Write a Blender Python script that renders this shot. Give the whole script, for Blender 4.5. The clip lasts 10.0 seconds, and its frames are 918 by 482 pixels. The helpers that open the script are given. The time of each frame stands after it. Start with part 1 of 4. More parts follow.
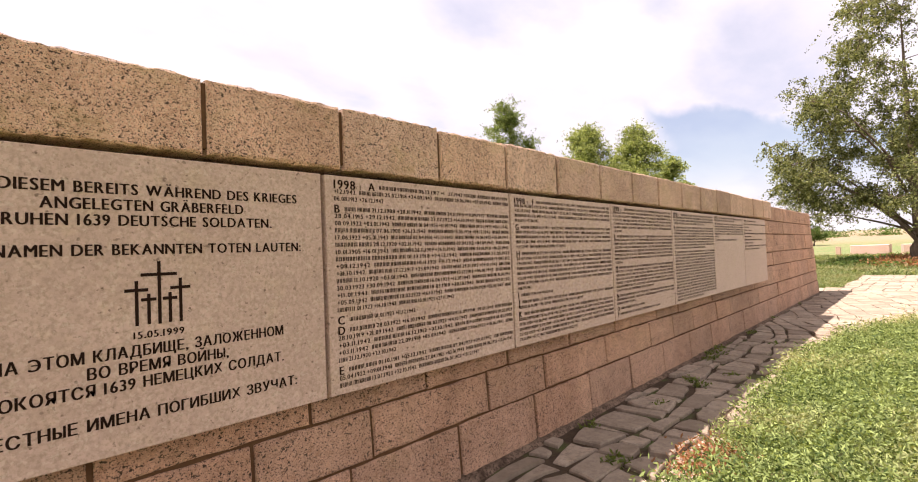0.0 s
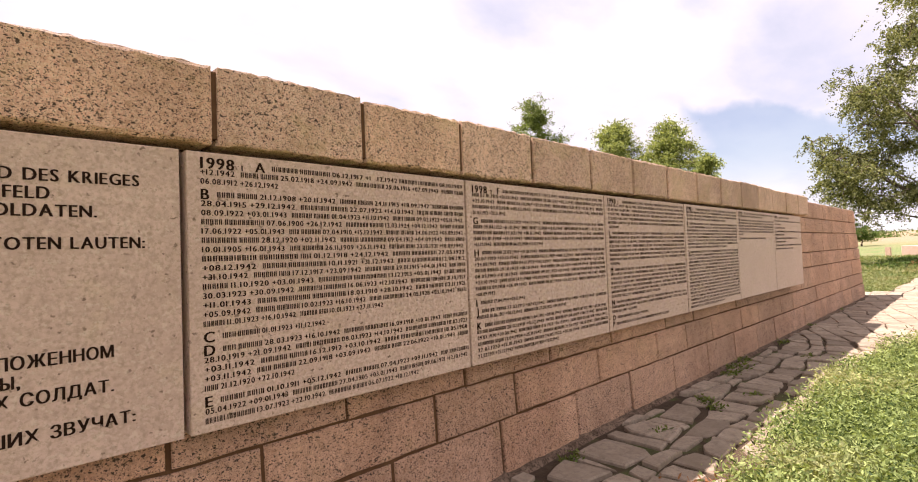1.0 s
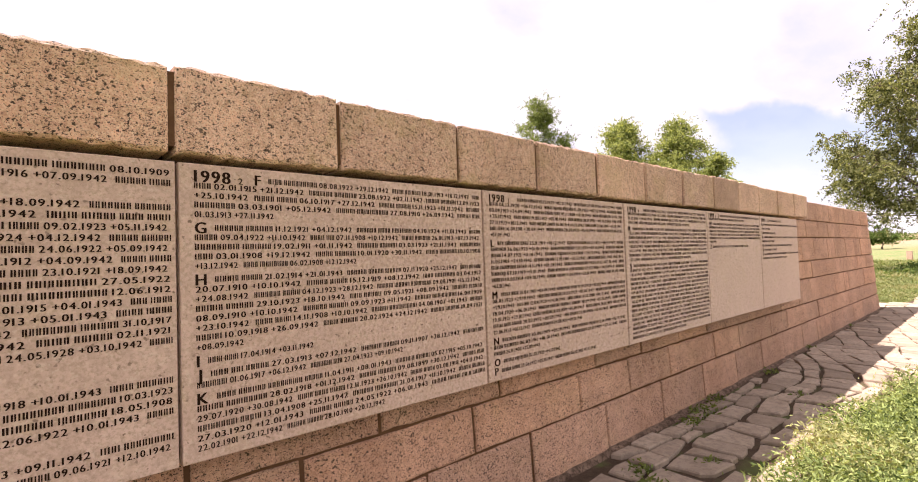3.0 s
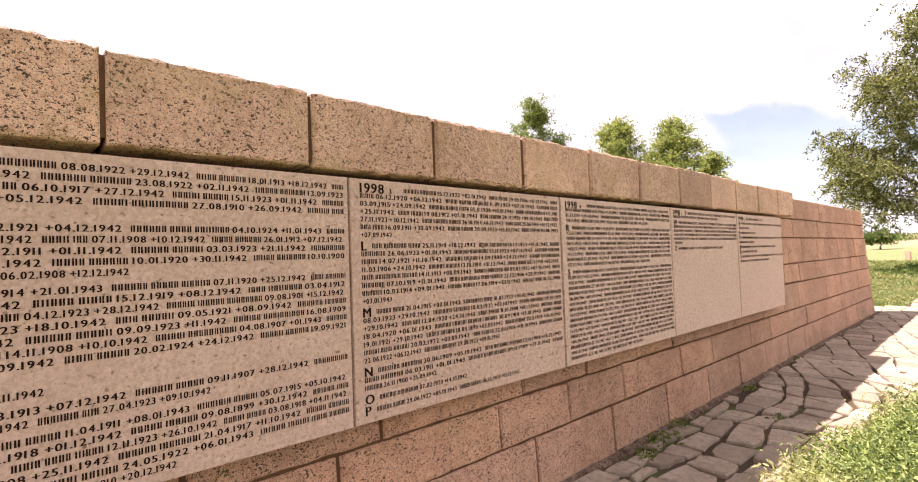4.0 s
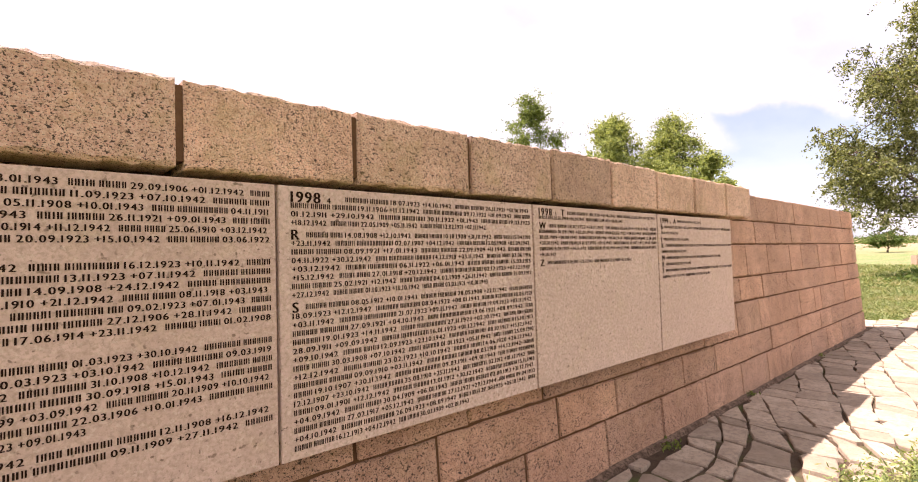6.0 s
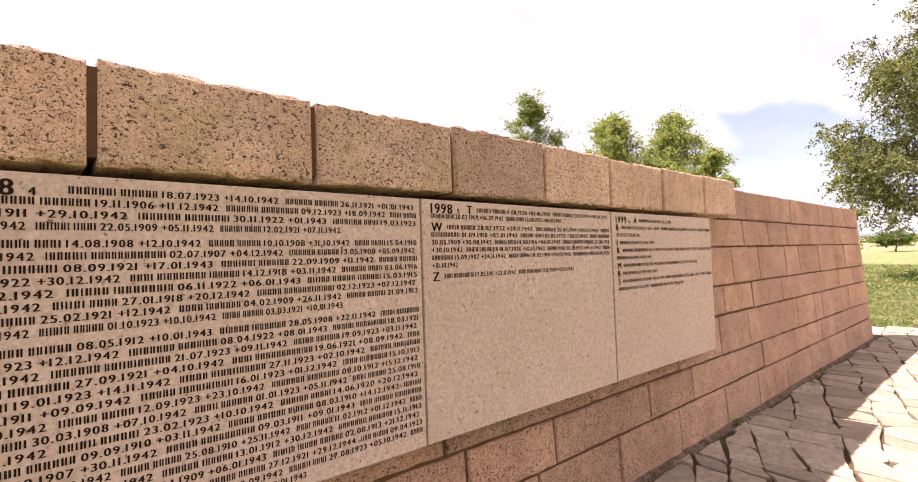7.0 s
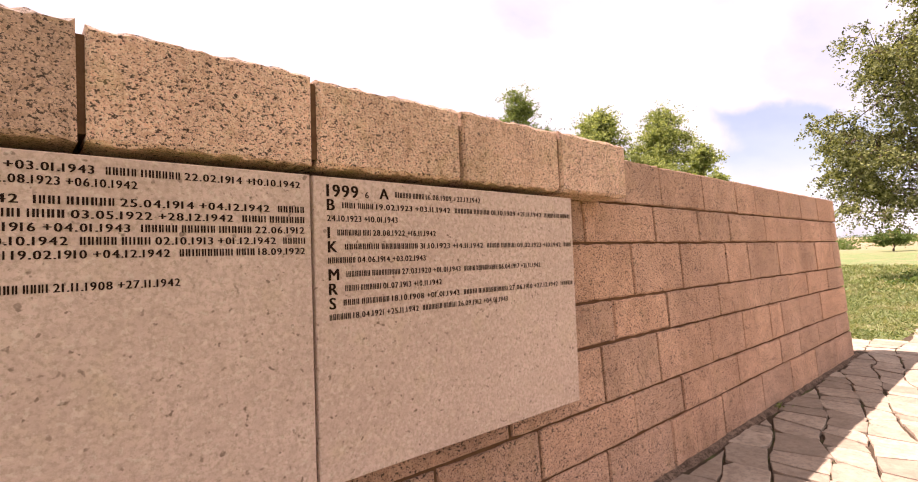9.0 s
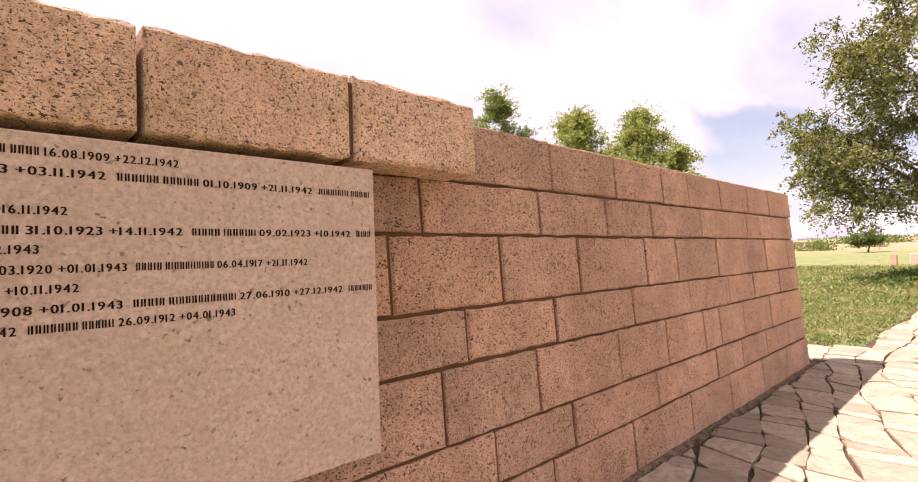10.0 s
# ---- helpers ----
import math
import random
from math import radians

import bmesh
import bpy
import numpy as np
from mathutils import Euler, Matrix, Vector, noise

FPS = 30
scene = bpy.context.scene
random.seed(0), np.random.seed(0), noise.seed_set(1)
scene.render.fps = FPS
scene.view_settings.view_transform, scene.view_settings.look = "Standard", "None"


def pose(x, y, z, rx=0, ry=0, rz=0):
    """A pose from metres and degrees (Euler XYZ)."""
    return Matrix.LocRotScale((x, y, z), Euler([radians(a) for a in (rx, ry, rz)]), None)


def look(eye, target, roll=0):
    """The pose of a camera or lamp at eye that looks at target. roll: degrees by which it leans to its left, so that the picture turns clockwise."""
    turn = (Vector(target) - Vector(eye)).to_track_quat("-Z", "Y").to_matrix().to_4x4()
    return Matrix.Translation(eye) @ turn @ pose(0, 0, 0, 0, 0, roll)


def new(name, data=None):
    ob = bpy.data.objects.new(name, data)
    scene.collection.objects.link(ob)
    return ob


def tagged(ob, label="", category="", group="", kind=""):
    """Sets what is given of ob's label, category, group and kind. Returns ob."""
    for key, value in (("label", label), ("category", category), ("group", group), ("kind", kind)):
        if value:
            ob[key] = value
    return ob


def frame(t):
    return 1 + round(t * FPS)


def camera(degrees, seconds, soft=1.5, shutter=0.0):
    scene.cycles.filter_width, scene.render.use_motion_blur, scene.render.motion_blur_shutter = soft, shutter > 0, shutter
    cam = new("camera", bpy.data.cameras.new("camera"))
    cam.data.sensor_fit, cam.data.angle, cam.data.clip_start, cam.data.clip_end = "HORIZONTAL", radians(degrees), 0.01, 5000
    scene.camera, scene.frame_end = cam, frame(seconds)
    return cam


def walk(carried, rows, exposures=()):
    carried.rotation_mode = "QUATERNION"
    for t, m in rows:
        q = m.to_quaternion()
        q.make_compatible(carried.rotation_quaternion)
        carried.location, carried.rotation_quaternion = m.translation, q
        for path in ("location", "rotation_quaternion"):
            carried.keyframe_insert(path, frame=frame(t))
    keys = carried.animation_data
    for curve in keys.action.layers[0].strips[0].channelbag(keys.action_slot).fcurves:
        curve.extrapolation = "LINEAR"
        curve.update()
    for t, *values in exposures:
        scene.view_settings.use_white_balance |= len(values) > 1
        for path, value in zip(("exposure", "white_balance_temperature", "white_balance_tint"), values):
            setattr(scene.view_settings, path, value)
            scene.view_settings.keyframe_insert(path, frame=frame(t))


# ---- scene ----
cam = camera(84.0, 10.0, soft=1.05)
PATH = [
    (0, (-0.3596, -0.2652, 1.3152), (1.113, 1.0872, 1.3726), -2.28),
    (0.5, (0.0234, -0.2572, 1.3056), (1.4458, 1.147, 1.3694), -2.26),
    (1, (0.378, -0.2186, 1.2916), (1.7656, 1.2204, 1.3552), -2.18),
    (1.5, (0.712, -0.124, 1.3112), (2.0724, 1.3406, 1.3754), -2.0),
    (2, (1.1044, -0.0958, 1.3116), (2.4602, 1.3728, 1.375), -1.86),
    (2.5, (1.482, -0.162, 1.3498), (2.8314, 1.3124, 1.416), -1.88),
    (4, (2.6964, -0.0852, 1.3604), (4.0484, 1.3872, 1.4318), -2.02),
    (4.5, (3.1256, -0.1302, 1.406), (4.471, 1.3474, 1.4808), -1.98),
    (5, (3.59, -0.1214, 1.3924), (4.9296, 1.362, 1.4654), -1.82),
    (5.5, (3.9922, -0.1202, 1.4014), (5.326, 1.3684, 1.476), -1.98),
    (6, (4.4544, -0.0814, 1.4188), (5.789, 1.406, 1.4898), -1.66),
    (7.5, (5.8334, 0.0898, 1.461), (7.1492, 1.5944, 1.5376), -1.98),
    (8, (6.315, 0.0836, 1.4654), (7.6286, 1.5904, 1.5418), -1.86),
    (8.5, (6.777, 0.0976, 1.439), (8.0886, 1.6054, 1.5174), -1.96),
    (9, (7.328, 0.1944, 1.4134), (8.65, 1.6928, 1.492), -2.08),
    (9.5, (7.8094, 0.2216, 1.4116), (9.1654, 1.69, 1.4866), -1.98),
    (10, (8.425, 0.19, 1.367), (9.7875, 1.652, 1.447), -2.05),
]
walk(cam, [(t, look(eye, target, roll)) for t, eye, target, roll in PATH],
     ((0, 1.36, 6720, 23), (2, 1.42, 6700, 26), (4.5, 1.70, 6700, 27), (6, 1.64, 6720, 27), (8, 1.65, 6780, 29), (10, 1.42, 6970, 31)))


# ---- light and sky ----
SUN = Vector((-0.31, 0.375, 1.0)).normalized()
sun = new("sun", bpy.data.lights.new("sun", "SUN"))
sun.data.energy, sun.data.angle, sun.data.color = 5.0, radians(0.55), (1.0, 0.95, 0.87)
sun.matrix_world = Matrix.Translation((0, 0, 40)) @ SUN.to_track_quat("Z", "Y").to_matrix().to_4x4()


def link(tree, a, b):
    tree.links.new(a, b)


def make_world():
    world = bpy.data.worlds.new("sky")
    scene.world = world
    world.use_nodes = True
    t = world.node_tree
    t.nodes.clear()
    out = t.nodes.new("ShaderNodeOutputWorld")
    bg = t.nodes.new("ShaderNodeBackground")
    bg.inputs["Strength"].default_value = SKY
    sky = t.nodes.new("ShaderNodeTexSky")
    sky.sky_type, sky.sun_disc = "NISHITA", False
    sky.sun_elevation, sky.sun_rotation = math.asin(SUN.z), math.atan2(SUN.x, SUN.y)
    sky.dust_density = 1.5
    coord = t.nodes.new("ShaderNodeTexCoord")
    split = t.nodes.new("ShaderNodeSeparateXYZ")
    link(t, coord.outputs["Generated"], split.inputs[0])
    lift = t.nodes.new("ShaderNodeMath")
    lift.operation = "ADD"
    lift.inputs[1].default_value = 0.18
    link(t, split.outputs["Z"], lift.inputs[0])
    low = t.nodes.new("ShaderNodeMath")
    low.operation = "MAXIMUM"
    low.inputs[1].default_value = 0.05
    link(t, lift.outputs[0], low.inputs[0])
    divide = t.nodes.new("ShaderNodeVectorMath")
    divide.operation = "DIVIDE"
    both = t.nodes.new("ShaderNodeCombineXYZ")
    for i in range(3):
        link(t, low.outputs[0], both.inputs[i])
    link(t, coord.outputs["Generated"], divide.inputs[0])
    link(t, both.outputs[0], divide.inputs[1])
    move = t.nodes.new("ShaderNodeMapping")
    move.inputs["Location"].default_value = CLOUD_SHIFT
    move.inputs["Scale"].default_value = (0.55, 0.8, 0.3)
    link(t, divide.outputs[0], move.inputs[0])
    cloud = t.nodes.new("ShaderNodeTexNoise")
    cloud.inputs["Scale"].default_value, cloud.inputs["Detail"].default_value = 1.5, 9
    cloud.inputs["Roughness"].default_value = 0.55
    link(t, move.outputs[0], cloud.inputs["Vector"])
    def calc(how, *values):
        n = t.nodes.new("ShaderNodeMath")
        n.operation = how
        for k, v in enumerate(values):
            if isinstance(v, (int, float)):
                n.inputs[k].default_value = v
            else:
                link(t, v, n.inputs[k])
        return n.outputs[0]

    def fade(value, low, high, most=1.0):
        n = t.nodes.new("ShaderNodeMapRange")
        n.interpolation_type = "SMOOTHSTEP"
        for key, v in (("From Min", low), ("From Max", high), ("To Min", 0.0), ("To Max", most)):
            n.inputs[key].default_value = v
        link(t, value, n.inputs["Value"])
        return n.outputs[0]

    # pale blue opening low beyond the end of the wall, under the sharp edge of a white cloud
    bearing = calc("ARCTAN2", split.outputs["Y"], split.outputs["X"])
    climb = calc("ARCSINE", split.outputs["Z"])
    ragged = t.nodes.new("ShaderNodeTexNoise")
    ragged.inputs["Scale"].default_value, ragged.inputs["Detail"].default_value = 9.0, 6
    link(t, coord.outputs["Generated"], ragged.inputs["Vector"])
    wave = calc("SUBTRACT", ragged.outputs["Fac"], 0.5)
    brim = calc("ADD", calc("MULTIPLY", calc("SUBTRACT", bearing, 0.16), 0.26), 0.212)
    under = fade(calc("ADD", calc("SUBTRACT", brim, climb), calc("MULTIPLY", wave, 0.13)), -0.004, 0.028)
    side = fade(calc("ADD", bearing, calc("MULTIPLY", wave, 0.30)), 0.43, 0.33)
    blue = calc("MULTIPLY", calc("MULTIPLY", under, side), fade(climb, 0.02, 0.17))
    thin = fade(cloud.outputs["Fac"], 0.50, 0.33, 0.30)
    cover = calc("SUBTRACT", 1.0, calc("MAXIMUM", calc("MULTIPLY", blue, 0.62), thin))
    shade = t.nodes.new("ShaderNodeTexNoise")
    shade.inputs["Scale"].default_value, shade.inputs["Detail"].default_value = 3.1, 5
    link(t, move.outputs[0], shade.inputs["Vector"])
    grey = t.nodes.new("ShaderNodeValToRGB")
    grey.color_ramp.elements[0].position, grey.color_ramp.elements[0].color = 0.35, (12.2, 12.5, 13.8, 1)
    grey.color_ramp.elements[1].position, grey.color_ramp.elements[1].color = 0.6, (15.0, 15.1, 15.1, 1)
    link(t, shade.outputs["Fac"], grey.inputs[0])
    mix = t.nodes.new("ShaderNodeMix")
    mix.data_type = "RGBA"
    link(t, cover, mix.inputs["Factor"])
    haze = t.nodes.new("ShaderNodeMix")
    haze.data_type, haze.blend_type = "RGBA", "MULTIPLY"
    haze.inputs["Factor"].default_value, haze.inputs["B"].default_value = 1.0, (1.9, 2.15, 2.2, 1)
    link(t, sky.outputs[0], haze.inputs["A"])
    link(t, haze.outputs["Result"], mix.inputs["A"])
    link(t, grey.outputs["Color"], mix.inputs["B"])
    link(t, mix.outputs["Result"], bg.inputs["Color"])
    link(t, bg.outputs[0], out.inputs[0])


SKY, CLOUD_SHIFT = 0.0295, (0.35, 0.1, 0.0)
make_world()


# ---- materials ----
class Nodes:
    """A short way to write node materials."""

    def __init__(self, name, rough=0.85):
        self.mat = bpy.data.materials.new(name)
        self.mat.use_nodes = True
        self.t = self.mat.node_tree
        self.bsdf = self.t.nodes["Principled BSDF"]
        self.bsdf.inputs["Roughness"].default_value = rough
        self.bsdf.inputs["Specular IOR Level"].default_value = 0.12
        self.pos = self.t.nodes.new("ShaderNodeNewGeometry").outputs["Position"]

    def noise(self, scale, detail=3, rough=0.55, vector=None, stretch=None):
        n = self.t.nodes.new("ShaderNodeTexNoise")
        n.inputs["Scale"].default_value, n.inputs["Detail"].default_value = scale, detail
        n.inputs["Roughness"].default_value = rough
        v = vector or self.pos
        if stretch:
            m = self.t.nodes.new("ShaderNodeMapping")
            m.inputs["Scale"].default_value = stretch
            link(self.t, v, m.inputs[0])
            v = m.outputs[0]
        link(self.t, v, n.inputs["Vector"])
        return n.outputs["Fac"]

    def cells(self, scale, what="Distance"):
        n = self.t.nodes.new("ShaderNodeTexVoronoi")
        n.inputs["Scale"].default_value = scale
        link(self.t, self.pos, n.inputs["Vector"])
        return n.outputs[what]

    def ramp(self, value, *stops):
        n = self.t.nodes.new("ShaderNodeValToRGB")
        e = n.color_ramp.elements
        while len(e) < len(stops):
            e.new(0.5)
        for el, (p, c) in zip(e, stops):
            el.position = p
            el.color = (*c, 1) if isinstance(c, tuple) else (c, c, c, 1)
        link(self.t, value, n.inputs[0])
        return n.outputs["Color"]

    def mix(self, fac, a, b, how="MIX"):
        n = self.t.nodes.new("ShaderNodeMix")
        n.data_type, n.blend_type = "RGBA", how
        for key, v in (("Factor", fac), ("A", a), ("B", b)):
            if isinstance(v, (int, float)):
                n.inputs[key].default_value = v if key == "Factor" else (v, v, v, 1)
            elif isinstance(v, tuple):
                n.inputs[key].default_value = (*v, 1)
            else:
                link(self.t, v, n.inputs[key])
        return n.outputs["Result"]

    def math(self, how, a, b=0.0):
        n = self.t.nodes.new("ShaderNodeMath")
        n.operation = how
        for i, v in enumerate((a, b)):
            if isinstance(v, (int, float)):
                n.inputs[i].default_value = v
            else:
                link(self.t, v, n.inputs[i])
        return n.outputs[0]

    def random(self, island=False):
        if island:
            return self.t.nodes.new("ShaderNodeNewGeometry").outputs["Random Per Island"]
        return self.t.nodes.new("ShaderNodeObjectInfo").outputs["Random"]

    def color(self, v):
        if isinstance(v, tuple):
            self.bsdf.inputs["Base Color"].default_value = (*v, 1)
        else:
            link(self.t, v, self.bsdf.inputs["Base Color"])
        return self

    def bump(self, height, strength=0.5, distance=0.01):
        n = self.t.nodes.new("ShaderNodeBump")
        n.inputs["Strength"].default_value, n.inputs["Distance"].default_value = strength, distance
        link(self.t, height, n.inputs["Height"])
        link(self.t, n.outputs[0], self.bsdf.inputs["Normal"])
        return self


def speckled_stone(name, light, dark, pit, tint, lichen=0.15, size=104.0):
    """Coarse pale stone full of small dark pits and grains, with a few larger holes."""
    m = Nodes(name, 0.75)
    m.bsdf.inputs["Specular IOR Level"].default_value = 0.28
    m.bsdf.inputs["Diffuse Roughness"].default_value = 1.0
    base = m.mix(m.ramp(m.noise(5.0, 4), (0.32, 0.0), (0.68, 1.0)), light, dark)
    mottle = m.ramp(m.noise(34.0, 3, 0.6), (0.36, (0.80, 0.73, 0.66)), (0.52, (1.0, 1.0, 1.0)), (0.68, (1.10, 1.05, 1.0)))
    base = m.mix(0.8, base, mottle, "MULTIPLY")
    grain = m.noise(150.0, 3, 0.7)
    base = m.mix(0.4, base, m.ramp(grain, (0.32, 0.22), (0.68, 0.80)), "OVERLAY")
    patch = m.math("MULTIPLY", m.noise(7.0, 2), 0.07)
    pale = m.ramp(m.noise(size * 1.3, 2.0, 0.6), (0.60, 0.0), (0.64, 0.55))
    base = m.mix(pale, base, tuple(min(0.85, 1.32 * c) for c in light))
    fine = m.ramp(m.math("ADD", m.noise(size * 1.9, 1.5, 0.55), patch), (0.41, 1.0), (0.44, 0.0))
    base = m.mix(m.math("MULTIPLY", fine, 0.75), base, pit)
    specks = m.math("ADD", m.noise(size, 2.0, 0.6, stretch=(0.8, 1.0, 1.15)), patch)
    mask = m.ramp(specks, (0.417, 1.0), (0.429, 0.0))
    base = m.mix(m.math("MULTIPLY", mask, 0.92), base, pit)
    holes = m.ramp(m.math("ADD", m.cells(9.0), m.math("MULTIPLY", m.noise(60.0, 2), 0.10)), (0.105, 1.0), (0.125, 0.0))
    base = m.mix(m.math("MULTIPLY", holes, 0.75), base, pit)
    each = m.ramp(m.random(), (0.0, tint[0]), (0.45, tint[1]), (0.8, tint[2]), (1.0, tint[3]))
    base = m.mix(1.0, base, each, "MULTIPLY")
    base = m.mix(m.math("MULTIPLY", m.ramp(m.noise(4.2, 5, 0.7), (0.52, 0.0), (0.68, 1.0)), lichen), base, (0.44, 0.33, 0.13))
    stain = m.ramp(m.noise(1.4, 5, 0.65, stretch=(1, 1, 0.45)), (0.34, (0.76, 0.71, 0.67)), (0.56, (1.0, 1.0, 1.0)))
    base = m.mix(0.8, base, stain, "MULTIPLY")
    m.color(base)
    height = m.math("SUBTRACT", m.math("ADD", m.math("MULTIPLY", specks, 1.5), m.math("MULTIPLY", grain, 0.5)), m.math("MULTIPLY", holes, 0.6))
    return m.bump(height, 0.55, 0.008).mat


BLOCK = speckled_stone("pitted_block_stone", (0.61, 0.392, 0.272), (0.49, 0.31, 0.214), (0.036, 0.024, 0.015),
                       ((0.88, 0.86, 0.84), (0.98, 0.95, 0.93), (1.03, 0.98, 0.94), (1.07, 1.01, 0.94)), 0.12, 92.0)
COPING = speckled_stone("pitted_coping_stone", (0.775, 0.545, 0.408), (0.655, 0.45, 0.33), (0.040, 0.023, 0.014),
                        ((0.90, 0.86, 0.85), (1.0, 0.98, 0.96), (1.03, 0.98, 0.94), (1.06, 1.03, 0.98)), 0.36)
COPING_DARK = speckled_stone("weathered_coping_stone", (0.58, 0.39, 0.28), (0.47, 0.31, 0.22), (0.055, 0.033, 0.021),
                             ((0.95, 0.95, 0.95), (1.0, 0.98, 0.96), (1.0, 0.98, 0.96), (1.05, 1.0, 0.96)))


def mortar_material():
    m = Nodes("mortar", 0.95)
    c = m.mix(m.noise(26.0, 4), (0.072, 0.034, 0.017), (0.170, 0.089, 0.045))
    return m.color(c).bump(m.noise(90.0, 3), 0.6, 0.006).mat


def fillet_material():
    m = Nodes("earthy_fillet", 0.95)
    c = m.mix(m.ramp(m.noise(11.0, 5, 0.7), (0.35, 0.0), (0.65, 1.0)), (0.085, 0.055, 0.038), (0.27, 0.185, 0.13))
    return m.color(m.mix(m.ramp(m.noise(70.0, 3), (0.40, 0.7), (0.5, 0.0)), c, (0.04, 0.026, 0.018))).bump(m.noise(45.0, 5, 0.7), 0.8, 0.02).mat


def panel_material():
    m = Nodes("sawn_limestone", 0.62)
    m.bsdf.inputs["Specular IOR Level"].default_value = 0.35
    m.bsdf.inputs["Diffuse Roughness"].default_value = 0.8
    c = m.mix(m.ramp(m.noise(3.0, 5, 0.6), (0.3, 0.0), (0.7, 1.0)), (0.60, 0.43, 0.345), (0.705, 0.523, 0.425))
    c = m.mix(m.math("MULTIPLY", m.ramp(m.noise(7.0, 4, 0.6), (0.55, 0.0), (0.72, 1.0)), 0.35), c, (0.58, 0.46, 0.27))
    c = m.mix(m.ramp(m.noise(70.0, 4, 0.7), (0.34, 0.85), (0.55, 0.0)), c, (0.40, 0.29, 0.20))
    c = m.mix(m.ramp(m.noise(42.0, 2, 0.5), (0.30, 0.9), (0.35, 0.0)), c, (0.20, 0.13, 0.085))
    c = m.mix(m.math("MULTIPLY", m.ramp(m.noise(28.0, 5, 0.7), (0.42, 1.0), (0.58, 0.0)), 0.45), c, (0.50, 0.355, 0.27))
    c = m.mix(m.math("MULTIPLY", m.ramp(m.noise(55.0, 3, 0.6), (0.56, 0.0), (0.66, 1.0)), 0.4), c, (0.76, 0.64, 0.51))
    each = m.ramp(m.random(), (0.0, (0.93, 0.90, 0.88)), (1.0, (1.0, 1.0, 1.0)))
    m.color(m.mix(1.0, c, each, "MULTIPLY"))
    return m.bump(m.noise(85.0, 4, 0.7), 0.28, 0.004).mat


def paint_material():
    m = Nodes("dark_engraved_paint", 0.95)
    m.bsdf.inputs["Specular IOR Level"].default_value = 0.03
    return m.color(m.mix(m.noise(40.0, 3), (0.014, 0.007, 0.005), (0.034, 0.018, 0.012))).mat


def flag_material():
    m = Nodes("flagstone", 0.88)
    c = m.mix(m.noise(6.0, 5, 0.6), (0.212, 0.163, 0.124), (0.485, 0.406, 0.323))
    each = m.ramp(m.random(), (0.0, (0.70, 0.66, 0.62)), (0.5, (0.93, 0.89, 0.85)), (1.0, (1.12, 1.08, 1.03)))
    c = m.mix(1.0, c, each, "MULTIPLY")
    c = m.mix(m.ramp(m.noise(22.0, 6, 0.78), (0.40, 0.6), (0.54, 0.0)), c, (0.19, 0.145, 0.11))
    return m.color(c).bump(m.noise(34.0, 5, 0.65), 0.35, 0.010).mat


def soil_material():
    m = Nodes("joint_soil", 0.95)
    c = m.mix(m.noise(18.0, 4), (0.036, 0.024, 0.016), (0.105, 0.072, 0.047))
    c = m.mix(m.ramp(m.noise(2.7, 4), (0.52, 0.0), (0.66, 0.7)), c, (0.09, 0.12, 0.035))
    return m.color(c).bump(m.noise(60.0, 4), 0.8, 0.012).mat


def ground_material():
    """Weedy turf close by, straw-coloured steppe farther out."""
    m = Nodes("steppe_turf", 0.95)
    turf = m.mix(m.noise(2.2, 6, 0.7), (0.095, 0.145, 0.045), (0.20, 0.235, 0.105))
    turf = m.mix(m.ramp(m.noise(0.55, 5, 0.6), (0.45, 0.0), (0.62, 0.8)), turf, (0.24, 0.20, 0.11))
    turf = m.mix(m.ramp(m.noise(9.0, 4, 0.7), (0.35, 0.75), (0.5, 0.0)), turf, (0.055, 0.085, 0.02))
    straw = m.mix(m.noise(0.09, 8, 0.7, stretch=(0.35, 1.6, 1)), (0.21, 0.155, 0.095), (0.31, 0.24, 0.155))
    straw = m.mix(m.ramp(m.noise(0.035, 5, 0.65, stretch=(0.3, 1.4, 1)), (0.56, 0.0), (0.68, 0.85)), straw, (0.16, 0.18, 0.08))
    gap = m.t.nodes.new("ShaderNodeVectorMath")
    gap.operation = "DISTANCE"
    gap.inputs[1].default_value = (10, 0, 0)
    link(m.t, m.pos, gap.inputs[0])
    reach = m.math("ADD", gap.outputs["Value"], m.math("MULTIPLY", m.noise(0.07, 4), 26.0))
    far = m.ramp(m.math("DIVIDE", reach, 140.0), (0.55, 0.0), (0.85, 1.0))
    m.color(m.mix(far, turf, straw))
    return m.bump(m.noise(7.0, 6, 0.75), 0.8, 0.08).mat


def leaf_material(name, deep, pale, dry=None):
    m = Nodes(name, 0.55)
    c = m.mix(m.random(island=True), deep, pale)
    if dry:
        c = m.mix(m.ramp(m.noise(0.9, 4, 0.6), (0.5, 0.0), (0.66, 0.9)), c, dry)
    m.color(c)
    soft = m.t.nodes.new("ShaderNodeBsdfTranslucent")
    link(m.t, m.mix(1.0, c, (1.35, 1.3, 0.7), "MULTIPLY"), soft.inputs["Color"])
    blend = m.t.nodes.new("ShaderNodeMixShader")
    blend.inputs[0].default_value = 0.38
    link(m.t, m.bsdf.outputs[0], blend.inputs[1])
    link(m.t, soft.outputs[0], blend.inputs[2])
    link(m.t, blend.outputs[0], m.t.nodes["Material Output"].inputs["Surface"])
    return m.mat


